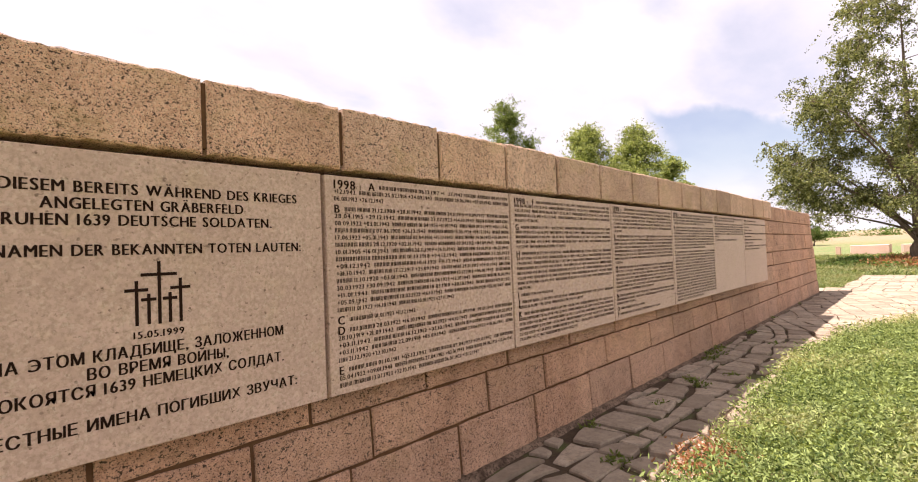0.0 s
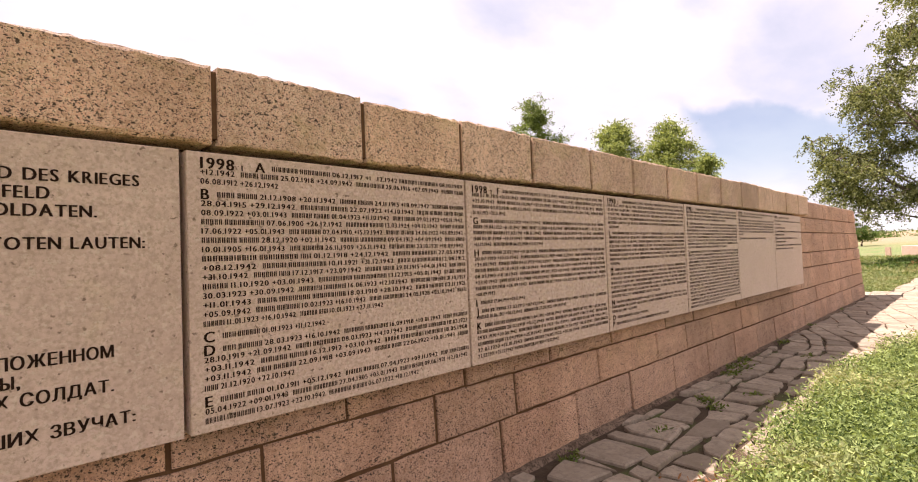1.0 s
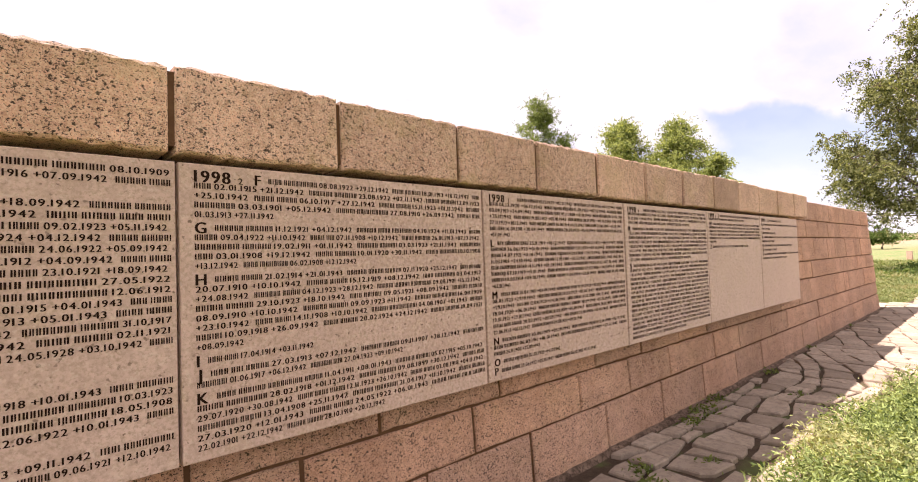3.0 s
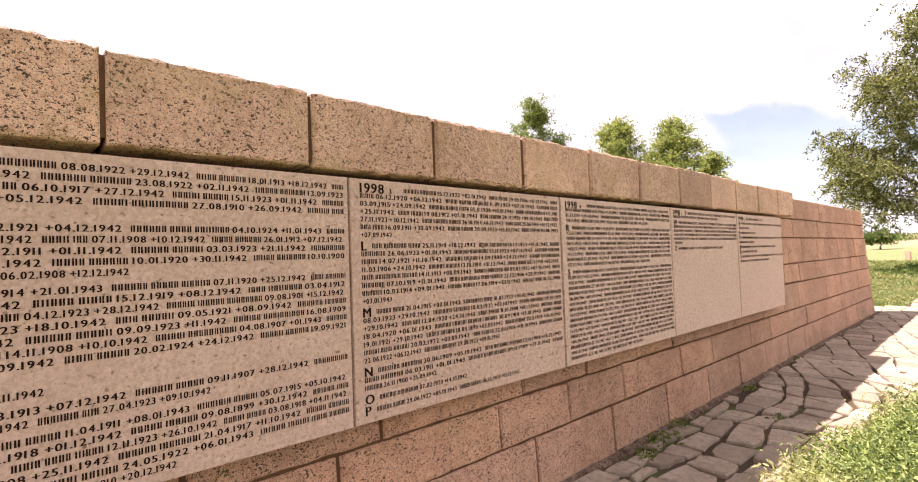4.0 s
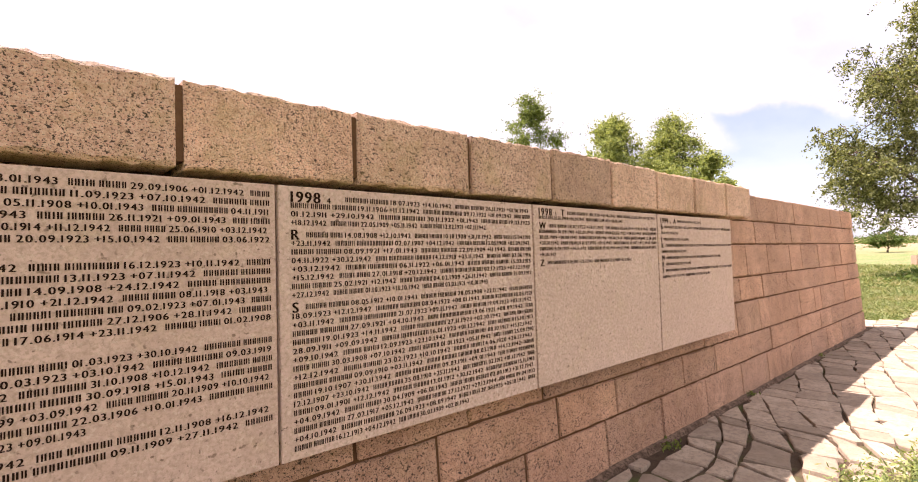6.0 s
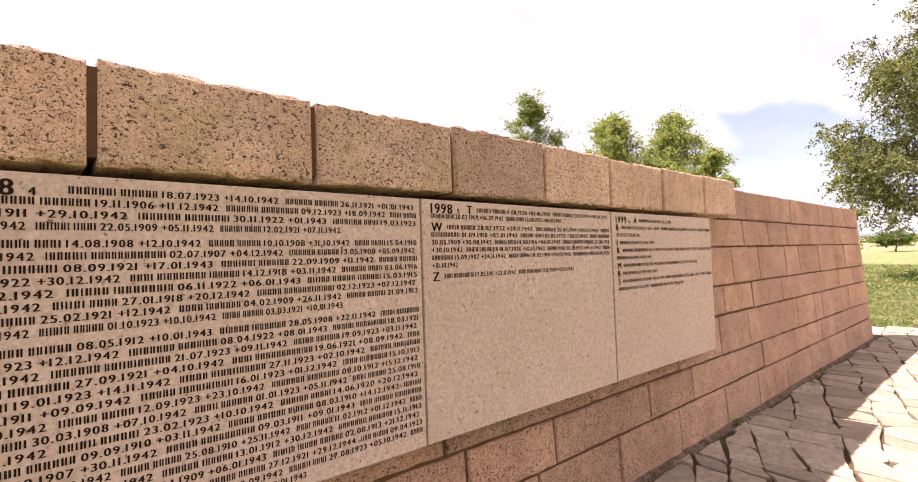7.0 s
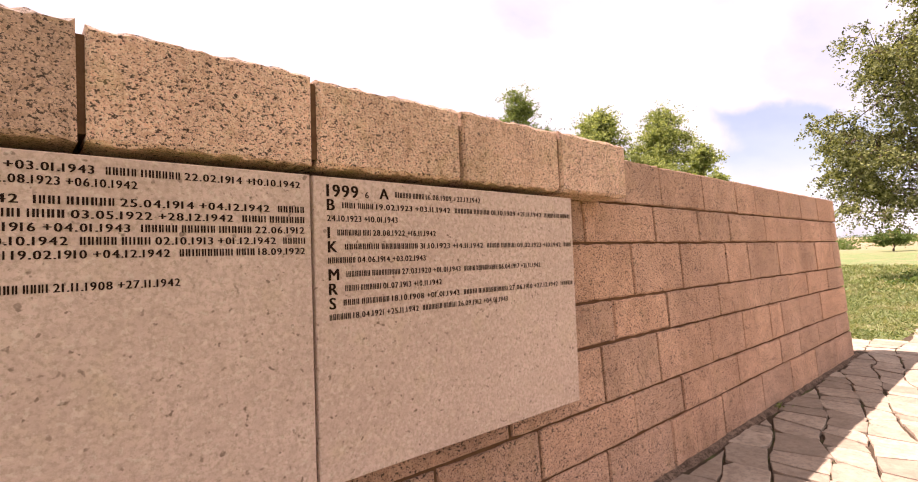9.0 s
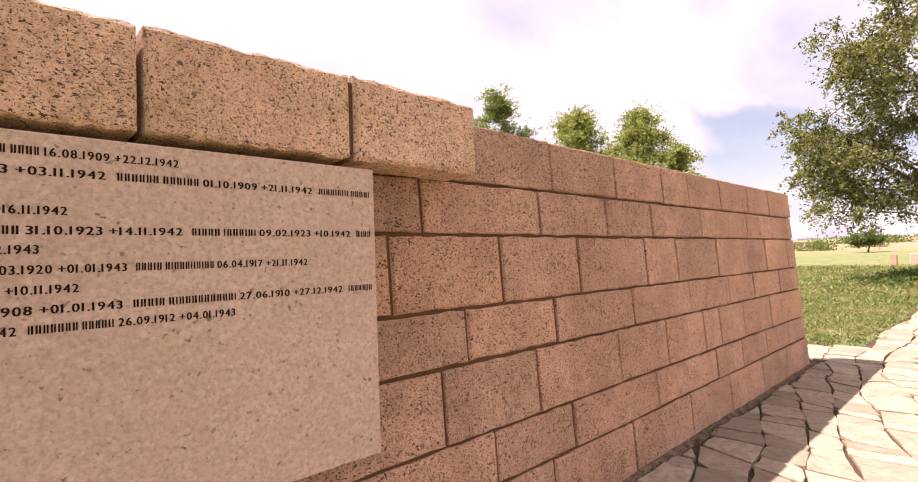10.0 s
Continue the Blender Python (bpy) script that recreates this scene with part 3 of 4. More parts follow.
LISTS = (
    (1.67, 0.742, """#1998 1 A|@7 @9 06.12.1917 +1 .12.1942 @7 @9 08.10.1909
+12.1942 @5 @5 25.02.1918 +24.09.1942 @5 @6 29.06.1916 +07.09.1942 @6 @5
06.08.1912 +26.12.1942/
B|@4 @5 21.12.1908 +20.11.1942 @6 @5 24.11.1915 +18.09.1942 @7 @7
28.04.1915 +29.12.1942 @9 @5 22.07.1922 +14.10.1942 @6 @6 @4 @5
08.09.1922 +03.01.1943 @6 @5 01.04.1923 +11.10.1942 @5 @5 09.02.1923 +05.11.1942
@5 @11 07.06.1900 +26.12.1942 @8 @5 13.03.1924 +04.12.1942 @5 @7
17.06.1922 +05.01.1943 @4 @6 02.04.1910 +15.12.1942 @6 @6 24.06.1922 +05.09.1942
@9 @5 28.12.1920 +02.11.1942 @7 @10 09.04.1912 +04.09.1942 @5 @5
10.01.1905 +16.01.1943 @4 @7 26.11.1909 +26.11.1942 @6 @4 23.10.1921 +18.09.1942
@12 @9 @4 01.12.1918 +24.12.1942 @6 @11 27.05.1922
+08.12.1942 @6 @10 10.11.1921 +31.12.1942 @5 @11 12.06.1912
+31.10.1942 @6 @4 17.12.1917 +23.09.1942 @6 @5 29.01.1915 +04.01.1943 @3 @5
@6 11.10.1920 +03.01.1943 @10 @12 13.12.1913 +05.01.1943 @5 @5
30.03.1923 +30.09.1942 @7 @8 16.06.1923 +12.10.1942 @8 @7 31.10.1917
+11.01.1943 @5 @9 @10 18.03.1910 +28.10.1942 @5 @6 02.11.1921
+05.09.1942 @6 @7 10.02.1923 +16.10.1942 @5 @9 24.05.1928 +03.10.1942 @5
@6 11.01.1923 +16.10.1942 @7 @4 10.01.1923 +27.11.1942/
C|@5 @6 01.01.1923 +11.12.1942/
D|@4 @6 28.03.1923 +16.10.1942 @7 @9 16.09.1918 +10.01.1943 @5 @8
28.10.1919 +21.09.1942 @5 @8 08.03.1923 +14.10.1942 @9 @9 10.03.1923
+03.11.1942 @7 @6 16.12.1912 +03.10.1942 @5 @9 @8 18.05.1908
+03.11.1942 @4 @6 22.09.1918 +03.09.1942 @6 @4 22.06.1922 +10.01.1943 @5
@4 21.12.1920 +22.10.1942/
E|@6 @5 01.10.1911 +05.12.1942 @6 @6 07.04.1923 +09.11.1942 @5 @9
05.04.1922 +09.01.1943 @6 @8 27.04.1905 +03.01.1943 @5 @6 09.06.1921 +12.10.1942
@6 @8 13.07.1923 +22.10.1942 @8 @6 06.07.1922 +10.12.1942/"""),
    (1.667, 0.746, """#1998 2 F|@4 @9 08.08.1922 +29.12.1942 @5 @7 18.01.1913 +18.12.1942 @4
@4 02.01.1915 +21.12.1942 @7 @7 23.08.1922 +02.11.1942 @6 @7 13.09.1923
+25.10.1942 @5 @5 06.10.1917 +27.12.1942 @6 @5 15.11.1923 +01.11.1942 @6
@8 03.03.1901 +05.12.1942 @6 @10 27.08.1910 +26.09.1942 @7 @4
01.03.1913 +27.11.1942/
G|@6 @7 11.12.1921 +04.12.1942 @6 @4 @8 04.10.1924 +11.01.1943 @5
@5 09.04.1922 +11.10.1942 @5 @3 07.11.1908 +10.12.1942 @5 @6 26.01.1912 +07.12.1942
@9 @8 19.02.1911 +01.11.1942 @6 @6 03.03.1923 +21.11.1942 @9
@4 03.01.1908 +19.12.1942 @5 @6 10.01.1920 +30.11.1942 @6 @7 10.10.1900
+13.12.1942 @4 @10 06.02.1908 +12.12.1942/
H|@6 @5 21.02.1914 +21.01.1943 @6 @5 @7 07.11.1920 +25.12.1942 @4 @6
20.07.1910 +10.10.1942 @6 @5 15.12.1919 +08.12.1942 @4 @9 03.04.1912
+24.08.1942 @7 @5 04.12.1923 +28.12.1942 @6 @6 @8 09.08.1901 +15.12.1942
@6 @6 29.10.1923 +18.10.1942 @4 @6 09.05.1921 +08.09.1942 @6 @6
08.09.1910 +10.10.1942 @6 @6 09.09.1923 +11.1942 @6 @10 16.08.1909
+23.10.1942 @4 @5 14.11.1908 +10.10.1942 @6 @10 04.08.1907 +01.1943 @6
@6 10.09.1918 +26.09.1942 @5 @5 20.02.1924 +24.12.1942 @6 @6 19.09.1921
+08.09.1942/
I|@4 @4 17.04.1914 +03.11.1942/
J|@4 @3 @5 27.03.1913 +07.12.1942 @7 @5 09.11.1907 +28.12.1942 @9
@9 01.06.1917 +06.12.1942 @8 @4 27.04.1923 +09.10.1942/
K|@4 @7 @9 @5 11.04.1911 +08.01.1943 @8 @6 05.07.1915 +05.10.1942
@6 @9 28.02.1918 +01.12.1942 @5 @6 09.08.1899 +30.12.1942 @6 @4
29.07.1920 +30.08.1942 @5 @4 @6 12.11.1923 +26.10.1942 @5 @5 03.08.1918 +04.11.1942
@9 @5 13.04.1908 +25.11.1942 @6 @8 21.04.1917 +11.10.1942 @5 @6
27.03.1920 +12.01.1943 @6 @6 24.05.1922 +06.01.1943 @6 @6 @5 @5
22.02.1901 +22.12.1942 @6 @5 28.10.1910 +20.12.1942/"""),
    (1.673, 0.75, """#1998 3 |@6 @6 15.12.1922 +03.01.1943 @5 @5 29.09.1906 +01.12.1942 @5
@5 06.12.1920 +06.12.1942 @5 @5 @8 11.09.1923 +07.10.1942 @7 @5
03.09.1915 +24.09.1942 @6 @5 @5 05.11.1908 +10.01.1943 @4 @10 04.11.1911
+25.11.1942 @4 @5 19.08.1912 +05.01.1943 @4 @6 26.11.1921 +09.01.1943 @4 @6
27.11.1923 +30.12.1942 @4 @6 @6 26.10.1914 +11.12.1942 @4 @4 25.06.1910 +03.12.1942
@4 @4 16.09.1911 +30.09.1942 @5 @5 20.09.1923 +15.10.1942 @4 @7 03.06.1922
+07.09.1942/
L|@3 @7 @4 25.11.1919 +18.12.1942 @5 @9 16.12.1923 +10.11.1942 @5
@8 26.06.1923 +01.01.1943 @6 @8 13.11.1923 +07.11.1942 @7 @7
@5 14.07.1921 +11.10.1942 @7 @7 14.09.1908 +24.12.1942 @6 @10
11.03.1906 +24.10.1942 @6 @7 13.10.1910 +21.12.1942 @5 @4 08.11.1918 +03.1943
@5 @9 @7 14.11.1913 +08.09.1942 @6 @7 @3 09.02.1923 +07.01.1943 @5
@7 07.10.1919 +11.01.1943 @4 @8 @4 @6 27.12.1906 +28.11.1942 @8
@6 10.03.1914 +09.01.1943 @6 @5 17.06.1914 +23.11.1942 @6 @5 01.02.1908
+03.01.1943/
M|@5 @5 21.04.1915 +02.01.1943 @9 @5 01.03.1923 +30.10.1942 @8 @7
08.03.1923 +29.10.1942 @8 @8 10.03.1923 +03.10.1942 @5 @8 09.03.1919
+29.10.1942 @4 @3 12.04.1920 +24.10.1942 @5 @5 31.10.1908 +10.12.1942 @8 @5
18.04.1920 +06.01.1943 @6 @6 @8 @6 30.09.1918 +15.01.1943 @6 @6
19.01.1921 +29.10.1942 @6 @6 18.09.1899 +03.09.1942 @5 @6 20.11.1909 +10.10.1942
@6 @4 @6 20.02.1922 +03.09.1942 @4 @6 22.03.1906 +10.01.1943 @7 @6
22.06.1922 +06.12.1942 @8 @8 29.08.1923 +09.01.1943/
N|@8 @7 30.06.1909 +05.10.1942 @4 @7 @7 12.11.1908 +16.12.1942
@4 @7 06.03.1911 +01.01.1943 @6 @10 09.11.1909 +27.11.1942 @6
@8 26.11.1900 +25.09.1942/
O|@7 @10 07.02.1923 +14.10.1942/
P|@6 @5 29.06.1922 +05.01.1943 @5 @6 06.10.1903 +13.12.1942/"""),
    (1.67, 0.742, """#1998 4 |@7 @6 18.07.1923 +14.10.1942 @6 @6 26.11.1921 +01.01.1943
@6 @5 @7 19.11.1906 +11.12.1942 @7 @8 09.12.1923 +18.09.1942 @4 @4
01.12.1911 +29.10.1942 @7 @8 30.11.1922 +01.1943 @8 @4 19.03.1923
+18.12.1942 @7 @5 22.05.1909 +05.11.1942 @6 @4 12.02.1921 +07.11.1942/
R|@6 @4 14.08.1908 +12.10.1942 @5 @5 10.10.1908 +31.10.1942 @4 @5 15.04.1910
+23.11.1942 @7 @12 02.07.1907 +04.12.1942 @7 @6 13.05.1908 +05.09.1942
@6 @8 08.09.1921 +17.01.1943 @7 @7 22.09.1909 +11.1942 @5 @6
04.11.1922 +30.12.1942 @4 @9 @6 14.12.1918 +03.11.1942 @7 @5 03.06.1916
+03.12.1942 @6 @9 06.11.1922 +06.01.1943 @6 @5 @7 15.03.1915
+15.12.1942 @6 @4 27.01.1918 +20.12.1942 @6 @13 02.12.1923 +07.12.1942
@6 @6 25.02.1921 +12.1942 @4 @7 04.02.1909 +26.11.1942 @5 @6 21.09.1912
+27.12.1942 @6 @5 01.10.1923 +10.10.1942 @5 @5 03.03.1921 +10.01.1943/
S|@6 @6 08.05.1912 +10.01.1943 @6 @8 28.05.1908 +22.11.1942 @5 @7
18.09.1923 +12.12.1942 @8 @7 08.04.1922 +08.01.1943 @6 @9 18.03.1921
+03.11.1942 @7 @12 21.07.1923 +09.11.1942 @5 @7 19.09.1923 +03.11.1942
@6 @7 27.09.1921 +04.10.1942 @4 @12 19.06.1921 +08.09.1942 @4
@7 19.01.1923 +14.11.1942 @5 @11 27.11.1923 +02.10.1942 @6 @8
28.09.1911 +09.09.1942 @6 @11 16.01.1923 +01.12.1942 @4 @8 15.10.1913
+09.10.1942 @6 @5 12.09.1923 +23.10.1942 @7 @8 08.10.1912 +15.12.1942
@5 @6 30.03.1908 +07.10.1942 @5 @6 01.01.1923 +05.11.1942 @4 @5 25.08.1910
+12.12.1942 @6 @6 23.02.1923 +10.10.1942 @6 @5 14.06.1920 +20.12.1942
@9 @6 09.09.1910 +03.11.1942 @5 @6 @6 08.03.1910 +14.12.1942 @6
@5 19.10.1907 +30.11.1942 @5 @10 09.03.1911 +09.01.1943 @4 @6 @8
12.12.1907 +23.10.1942 @5 @5 25.08.1910 +25.11.1942 @4 @5 11.02.1912 +01.12.1942 @4
@5 09.01.1901 +12.12.1942 @6 @6 13.01.1912 +30.12.1942 @8 @7 15.11.1913
+04.09.1942 @6 @6 30.04.1909 +06.01.1943 @6 @5 @6 02.08.1913 +21.12.1942
@6 @8 27.02.1917 +05.12.1942 @5 @6 27.12.1921 +29.12.1944 @4 @5 09.04.1923
+04.10.1942 @7 @11 26.09.1923 +08.09.1942 @6 @4 27.08.1923 +05.10.1942 @4
@5 @8 16.12.1913 +04.12.1942 @4 @5 30.03.1909 +02.01.1943/"""),
    (1.674, 1.384, """#1998 5 T|@7 @6 11.08.1920 +03.01.1943 @5 @7 22.02.1914 +10.10.1942
@6 @4 20.02.1909 +06.09.1942 @5 @5 12.08.1923 +06.10.1942/
W|@5 @5 28.07.1922 +28.11.1942 @4 @6 25.04.1914 +04.12.1942 @5
@11 01.09.1910 +02.01.1943 @6 @5 03.05.1922 +28.12.1942 @5 @7
30.05.1909 +30.08.1942 @6 @4 14.08.1916 +04.01.1943 @6 @6 @7 22.06.1912
+30.10.1942 @5 @9 01.07.1920 +10.10.1942 @5 @6 02.10.1913 +01.12.1942 @6
@8 15.09.1907 +24.11.1942 @5 @7 19.02.1910 +04.12.1942 @10 @4 18.09.1922
+01.10.1942/
Z|@4 @10 17.05.1911 +22.11.1942 @5 @4 @4 21.11.1908 +27.11.1942/"""),
    (1.664, 1.243, """#1999 6 A|@6 @4 16.08.1909 +22.12.1942/
B|@4 @4 19.02.1923 +03.11.1942 @6 @6 01.10.1909 +21.11.1942 @9 @5
24.10.1923 +10.01.1943/
I|@7 @3 28.08.1922 +16.11.1942/
K|@9 @10 31.10.1923 +14.11.1942 @5 @7 09.02.1923 +10.1942 @4
@8 04.06.1914 +03.02.1943/
M|@8 @9 27.03.1920 +01.01.1943 @5 @11 06.04.1917 +21.11.1942/
R|@5 @7 01.07.1913 +10.11.1942/
S|@4 @8 18.10.1908 +01.01.1943 @5 @12 27.06.1910 +27.12.1942 @7
@6 18.04.1921 +25.11.1942 @7 @6 26.09.1912 +04.01.1943/"""),
)
for i, (top, bottom, words) in enumerate(LISTS):
    a, b = P[i + 1], P[i + 2]
    label = LIST_LABEL if i < 4 else "pale sawn limestone panel with few dark engraved rows, lower part blank"
    inscribe(make_panel(a, b, label), b - a, words.split("\n"), top, bottom, lead=1.05 if i == 5 else 1.42)


# ---- trees and shrubs ----
def make_tree(name, base, height, clumps, leaves, leaf, spread, mat, label, seed, trunk_r=0.3, fork=0.2, shape=None, droop=0.0, category="tree", loose=1.7, limb_paths=()):
    """Tapered trunk, bent limbs and twigs to every leaf clump; shape(rng) gives a place in the crown, from the base."""
    rng, nrng = random.Random(seed), np.random.default_rng(seed)
    tree = tagged(new(name), label, category)
    tree.location = base
    top = Vector((rng.uniform(-0.4, 0.4), rng.uniform(-0.4, 0.4), height * 0.8))
    axis = [Vector((0, 0, -0.3)), Vector((0.05, 0.02, height * fork * 0.5)), Vector((0.1, -0.1, height * fork)), top * 0.6, top * 0.8, top]
    radii = [trunk_r * 1.3, trunk_r, trunk_r * 0.85, trunk_r * 0.45, trunk_r * 0.25, trunk_r * 0.06]
    part("trunk", mesh_of("trunk", *tube(axis, radii, 9), BARK), tree)
    boughs = [Vector(shape(rng)) for _ in range(max(6, clumps // 5))]
    spots = []
    for k in range(clumps):
        s = boughs[k % len(boughs)] + Vector((rng.gauss(0, 1), rng.gauss(0, 1), rng.gauss(0, 0.6))) * spread * loose
        s.z = max(s.z, 0.25)
        spots.append(s)
    limbs = []
    for s in sorted(spots, key=lambda p: -Vector((p.x, p.y, 0)).length)[: max(5, clumps // 24)]:
        h = height * rng.uniform(fork * 0.45, fork * 1.6)
        h = min(h, max(s.z * 0.75, height * fork * 0.45))
        root = Vector((0.08, -0.05, h))
        mid = root.lerp(s, 0.5) + Vector((0, 0, rng.uniform(0.0, 0.045) * height))
        pts = [root, root.lerp(mid, 0.55) + Vector((rng.uniform(-0.2, 0.2), rng.uniform(-0.2, 0.2), 0)), mid, mid.lerp(s, 0.6), s]
        r = trunk_r * rng.uniform(0.16, 0.34)
        limbs.append(pts)
        spots += [pts[3] + Vector((rng.gauss(0, 1), rng.gauss(0, 1), rng.gauss(0, 1))) * spread, mid.lerp(s, 0.3) + Vector((rng.gauss(0, 1), rng.gauss(0, 1), rng.gauss(0, 1))) * spread]
        part("limb", mesh_of("limb", *tube(pts, [r, r * 0.75, r * 0.5, r * 0.3, r * 0.08], 6), BARK), tree)
    for way in limb_paths:
        pts = [Vector(p) for p in way]
        limbs.append(pts)
        r = trunk_r * 0.34
        part("limb", mesh_of("limb", *tube(pts, [r * (1 - 0.85 * k / (len(pts) - 1)) for k in range(len(pts))], 7), BARK), tree)
    joints = [p for pts in limbs for p in pts[1:]] + axis[3:]
    vs, fs = [], []
    for s in sorted(spots, key=lambda p: min((p - q).length for q in joints)):
        near = min(joints, key=lambda p: (p - s).length)
        joints = joints + [s]
        mid = near.lerp(s, 0.5) + Vector((0, 0, 0.12))
        tv, tf = tube([near, mid, s], [trunk_r * 0.10, trunk_r * 0.07, trunk_r * 0.02], 4)
        fs += [tuple(len(vs) + i for i in f) for f in tf]
        vs += tv
    tagged(part("branchwork", mesh_of("branchwork", vs, fs, BARK), tree), kind="stuff")
    places = []
    for s in spots:
        n = int(leaves / clumps * rng.uniform(0.5, 1.5))
        k = spread * rng.uniform(0.6, 1.3)
        sprays = nrng.normal(size=(max(3, n // 14), 3)) * np.array((k, k, k * 0.62))
        pick = sprays[nrng.integers(0, len(sprays), n)]
        run = nrng.random(n)[:, None]
        place = np.array(s) + pick * (0.45 + 0.75 * run) + nrng.normal(size=(n, 3)) * k * 0.13
        place[:, 2] -= droop * np.abs(pick).sum(axis=1) * run[:, 0]
        places.append(place)
    places = np.concatenate(places)
    places[:, 2] = np.maximum(places[:, 2], 0.12)
    part("crown", leaf_cloud("crown", places, leaf * (0.6 + 0.8 * nrng.random(len(places))), mat, nrng, aspect=0.55), tree)
    return tree


def egg(rx, ry, z0, z1, shell=0.55, power=1.0, taper=0.35, low=1.0):
    """Places in an egg-shaped crown between two heights, mostly near its skin."""
    def place(rng):
        while True:
            d = Vector((rng.gauss(0, 1), rng.gauss(0, 1), rng.gauss(0, 1))).normalized()
            r = shell + (1 - shell) * rng.random()
            lump = 0.86 + 0.22 * math.sin(d.x * 5 + d.z * 3) * math.cos(d.y * 4 + 1)
            z = z0 + (z1 - z0) * max(0.0, (1 + d.z * r) / 2) ** low
            wide = (1 - taper * max(0.0, (z - z0) / (z1 - z0)) ** power)
            return d.x * r * rx * lump * wide, d.y * r * ry * lump * wide, z
    return place


def lobes(masses, deep, rest, share=0.3):
    """Places in separate leafy masses (y, z, radius) of a crown, spread in depth; a share of them in a wider shape."""
    def place(rng):
        if rng.random() < share:
            return rest(rng)
        y, z, r = rng.choice(masses)
        return rng.uniform(-deep, deep) * (1 - abs(y) / 14), y + rng.gauss(0, 0.42) * r, z + rng.gauss(0, 0.4) * r
    return place


def spire(reach, z0, z1, power=0.75):
    """Places in a crown that narrows to a loose tip."""
    def place(rng):
        u = rng.random() ** 1.15
        r, w = reach * (1 - u) ** power * rng.random() ** 0.6, rng.uniform(0, 2 * math.pi)
        return r * math.cos(w), r * math.sin(w), z0 + (z1 - z0) * u
    return place


ELM_MASSES = ((1.9, 12.4, 1.2), (0.1, 12.1, 1.5), (0.6, 10.5, 1.5), (1.9, 9.7, 1.3), (3.6, 9.0, 1.0), (0.0, 8.8, 1.5), (1.4, 7.9, 1.3),
              (3.2, 7.6, 0.7), (4.6, 6.2, 1.1), (5.2, 5.1, 0.9), (3.4, 4.3, 0.9), (4.4, 3.5, 0.8), (2.1, 3.8, 0.6), (0.5, 3.4, 0.8), (-0.3, 6.5, 1.2),
              (3.2, 2.9, 0.5), (4.9, 4.0, 0.8), (-0.7, 7.6, 1.2),
              (0.4, 5.5, 0.8), (3.0, 11.3, 0.9), (2.8, 8.6, 1.0), (2.5, 6.7, 0.9), (3.5, 5.5, 0.9), (-1.2, 5.2, 1.0), (-1.6, 9.8, 1.2), (0.2, 7.0, 0.9))


def elm_rest(rng):
    """The side of the crown away from the wall, and its top."""
    d = egg(6.5, 5.0, 4.0, 17.0, 0.3, 1.0, 0.5, 1.2)(rng)
    return (d[0], d[1] - 4.2, d[2]) if rng.random() < 0.6 else (d[0] * 0.6, d[1] * 0.6, 12.5 + 4.5 * rng.random())


make_tree("elm_tree", (33.5, 0.15, rise(33.5, 0.15)), 16.0, 900, 128000, 0.10, 0.33, ELM,
          "large spreading elm tree with dark green leaves and drooping outer branches", 3, 0.25, 0.11, lobes(ELM_MASSES, 3.4, elm_rest, 0.34), 0.55, loose=1.35,
          limb_paths=(((0, -0.1, 1.1), (-0.3, 0.8, 2.5), (-0.5, 1.7, 3.7), (-0.6, 2.6, 4.6), (-0.6, 4.0, 5.4), (-0.6, 5.2, 5.3)),
                      ((0, 0.0, 1.5), (0.4, 0.9, 2.9), (0.6, 2.0, 3.3), (0.7, 3.3, 3.7), (0.8, 4.5, 3.6)),
                      ((0, 0.0, 4.0), (-0.3, 1.2, 6.2), (-0.4, 2.4, 8.0), (-0.3, 3.6, 9.0)),
                      ((0, 0.0, 3.0), (-0.5, 0.9, 5.4), (-0.8, 1.9, 6.9), (-0.8, 3.6, 7.2), (-0.8, 4.8, 6.4))))
make_tree("tree", (46.6, 35.2, rise(46.6, 35.2)), 19.0, 120, 30000, 0.13, 0.50, FAR_DEEP,
          "slender dark green tree standing behind the wall", 5, 0.22, 0.3, spire(3.6, 12.8, 18.1, 0.85), loose=0.8)
make_tree("tree", (46.3, 19.6, rise(46.3, 19.6)), 13.0, 250, 60000, 0.13, 0.50, FAR_LEAF,
          "leafy light green tree standing behind the wall", 8, 0.24, 0.25, spire(5.2, 6.2, 12.1, 1.0), loose=0.8)
make_tree("tree", (41.5, 22.0, rise(41.5, 22.0)), 12.0, 250, 60000, 0.13, 0.50, FAR_LEAF,
          "broad light green tree standing behind the wall", 11, 0.24, 0.25, spire(5.8, 6.2, 11.8, 1.05), loose=0.8)
make_tree("tree", (43.6, 15.0, rise(43.6, 15.0)), 8.6, 40, 7500, 0.13, 0.30, FAR_LEAF,
          "small thin young tree standing behind the wall", 14, 0.12, 0.3, spire(1.9, 5.4, 8.7, 0.9), loose=0.8)
make_tree("bush", (81.0, 10.8, rise(81, 10.8)), 2.7, 80, 20000, 0.12, 0.25, SHRUB_LEAF,
          "round dark green bush standing alone in the field", 17, 0.10, 0.2, egg(1.6, 1.7, 0.7, 2.5, 0.3), category="bush")


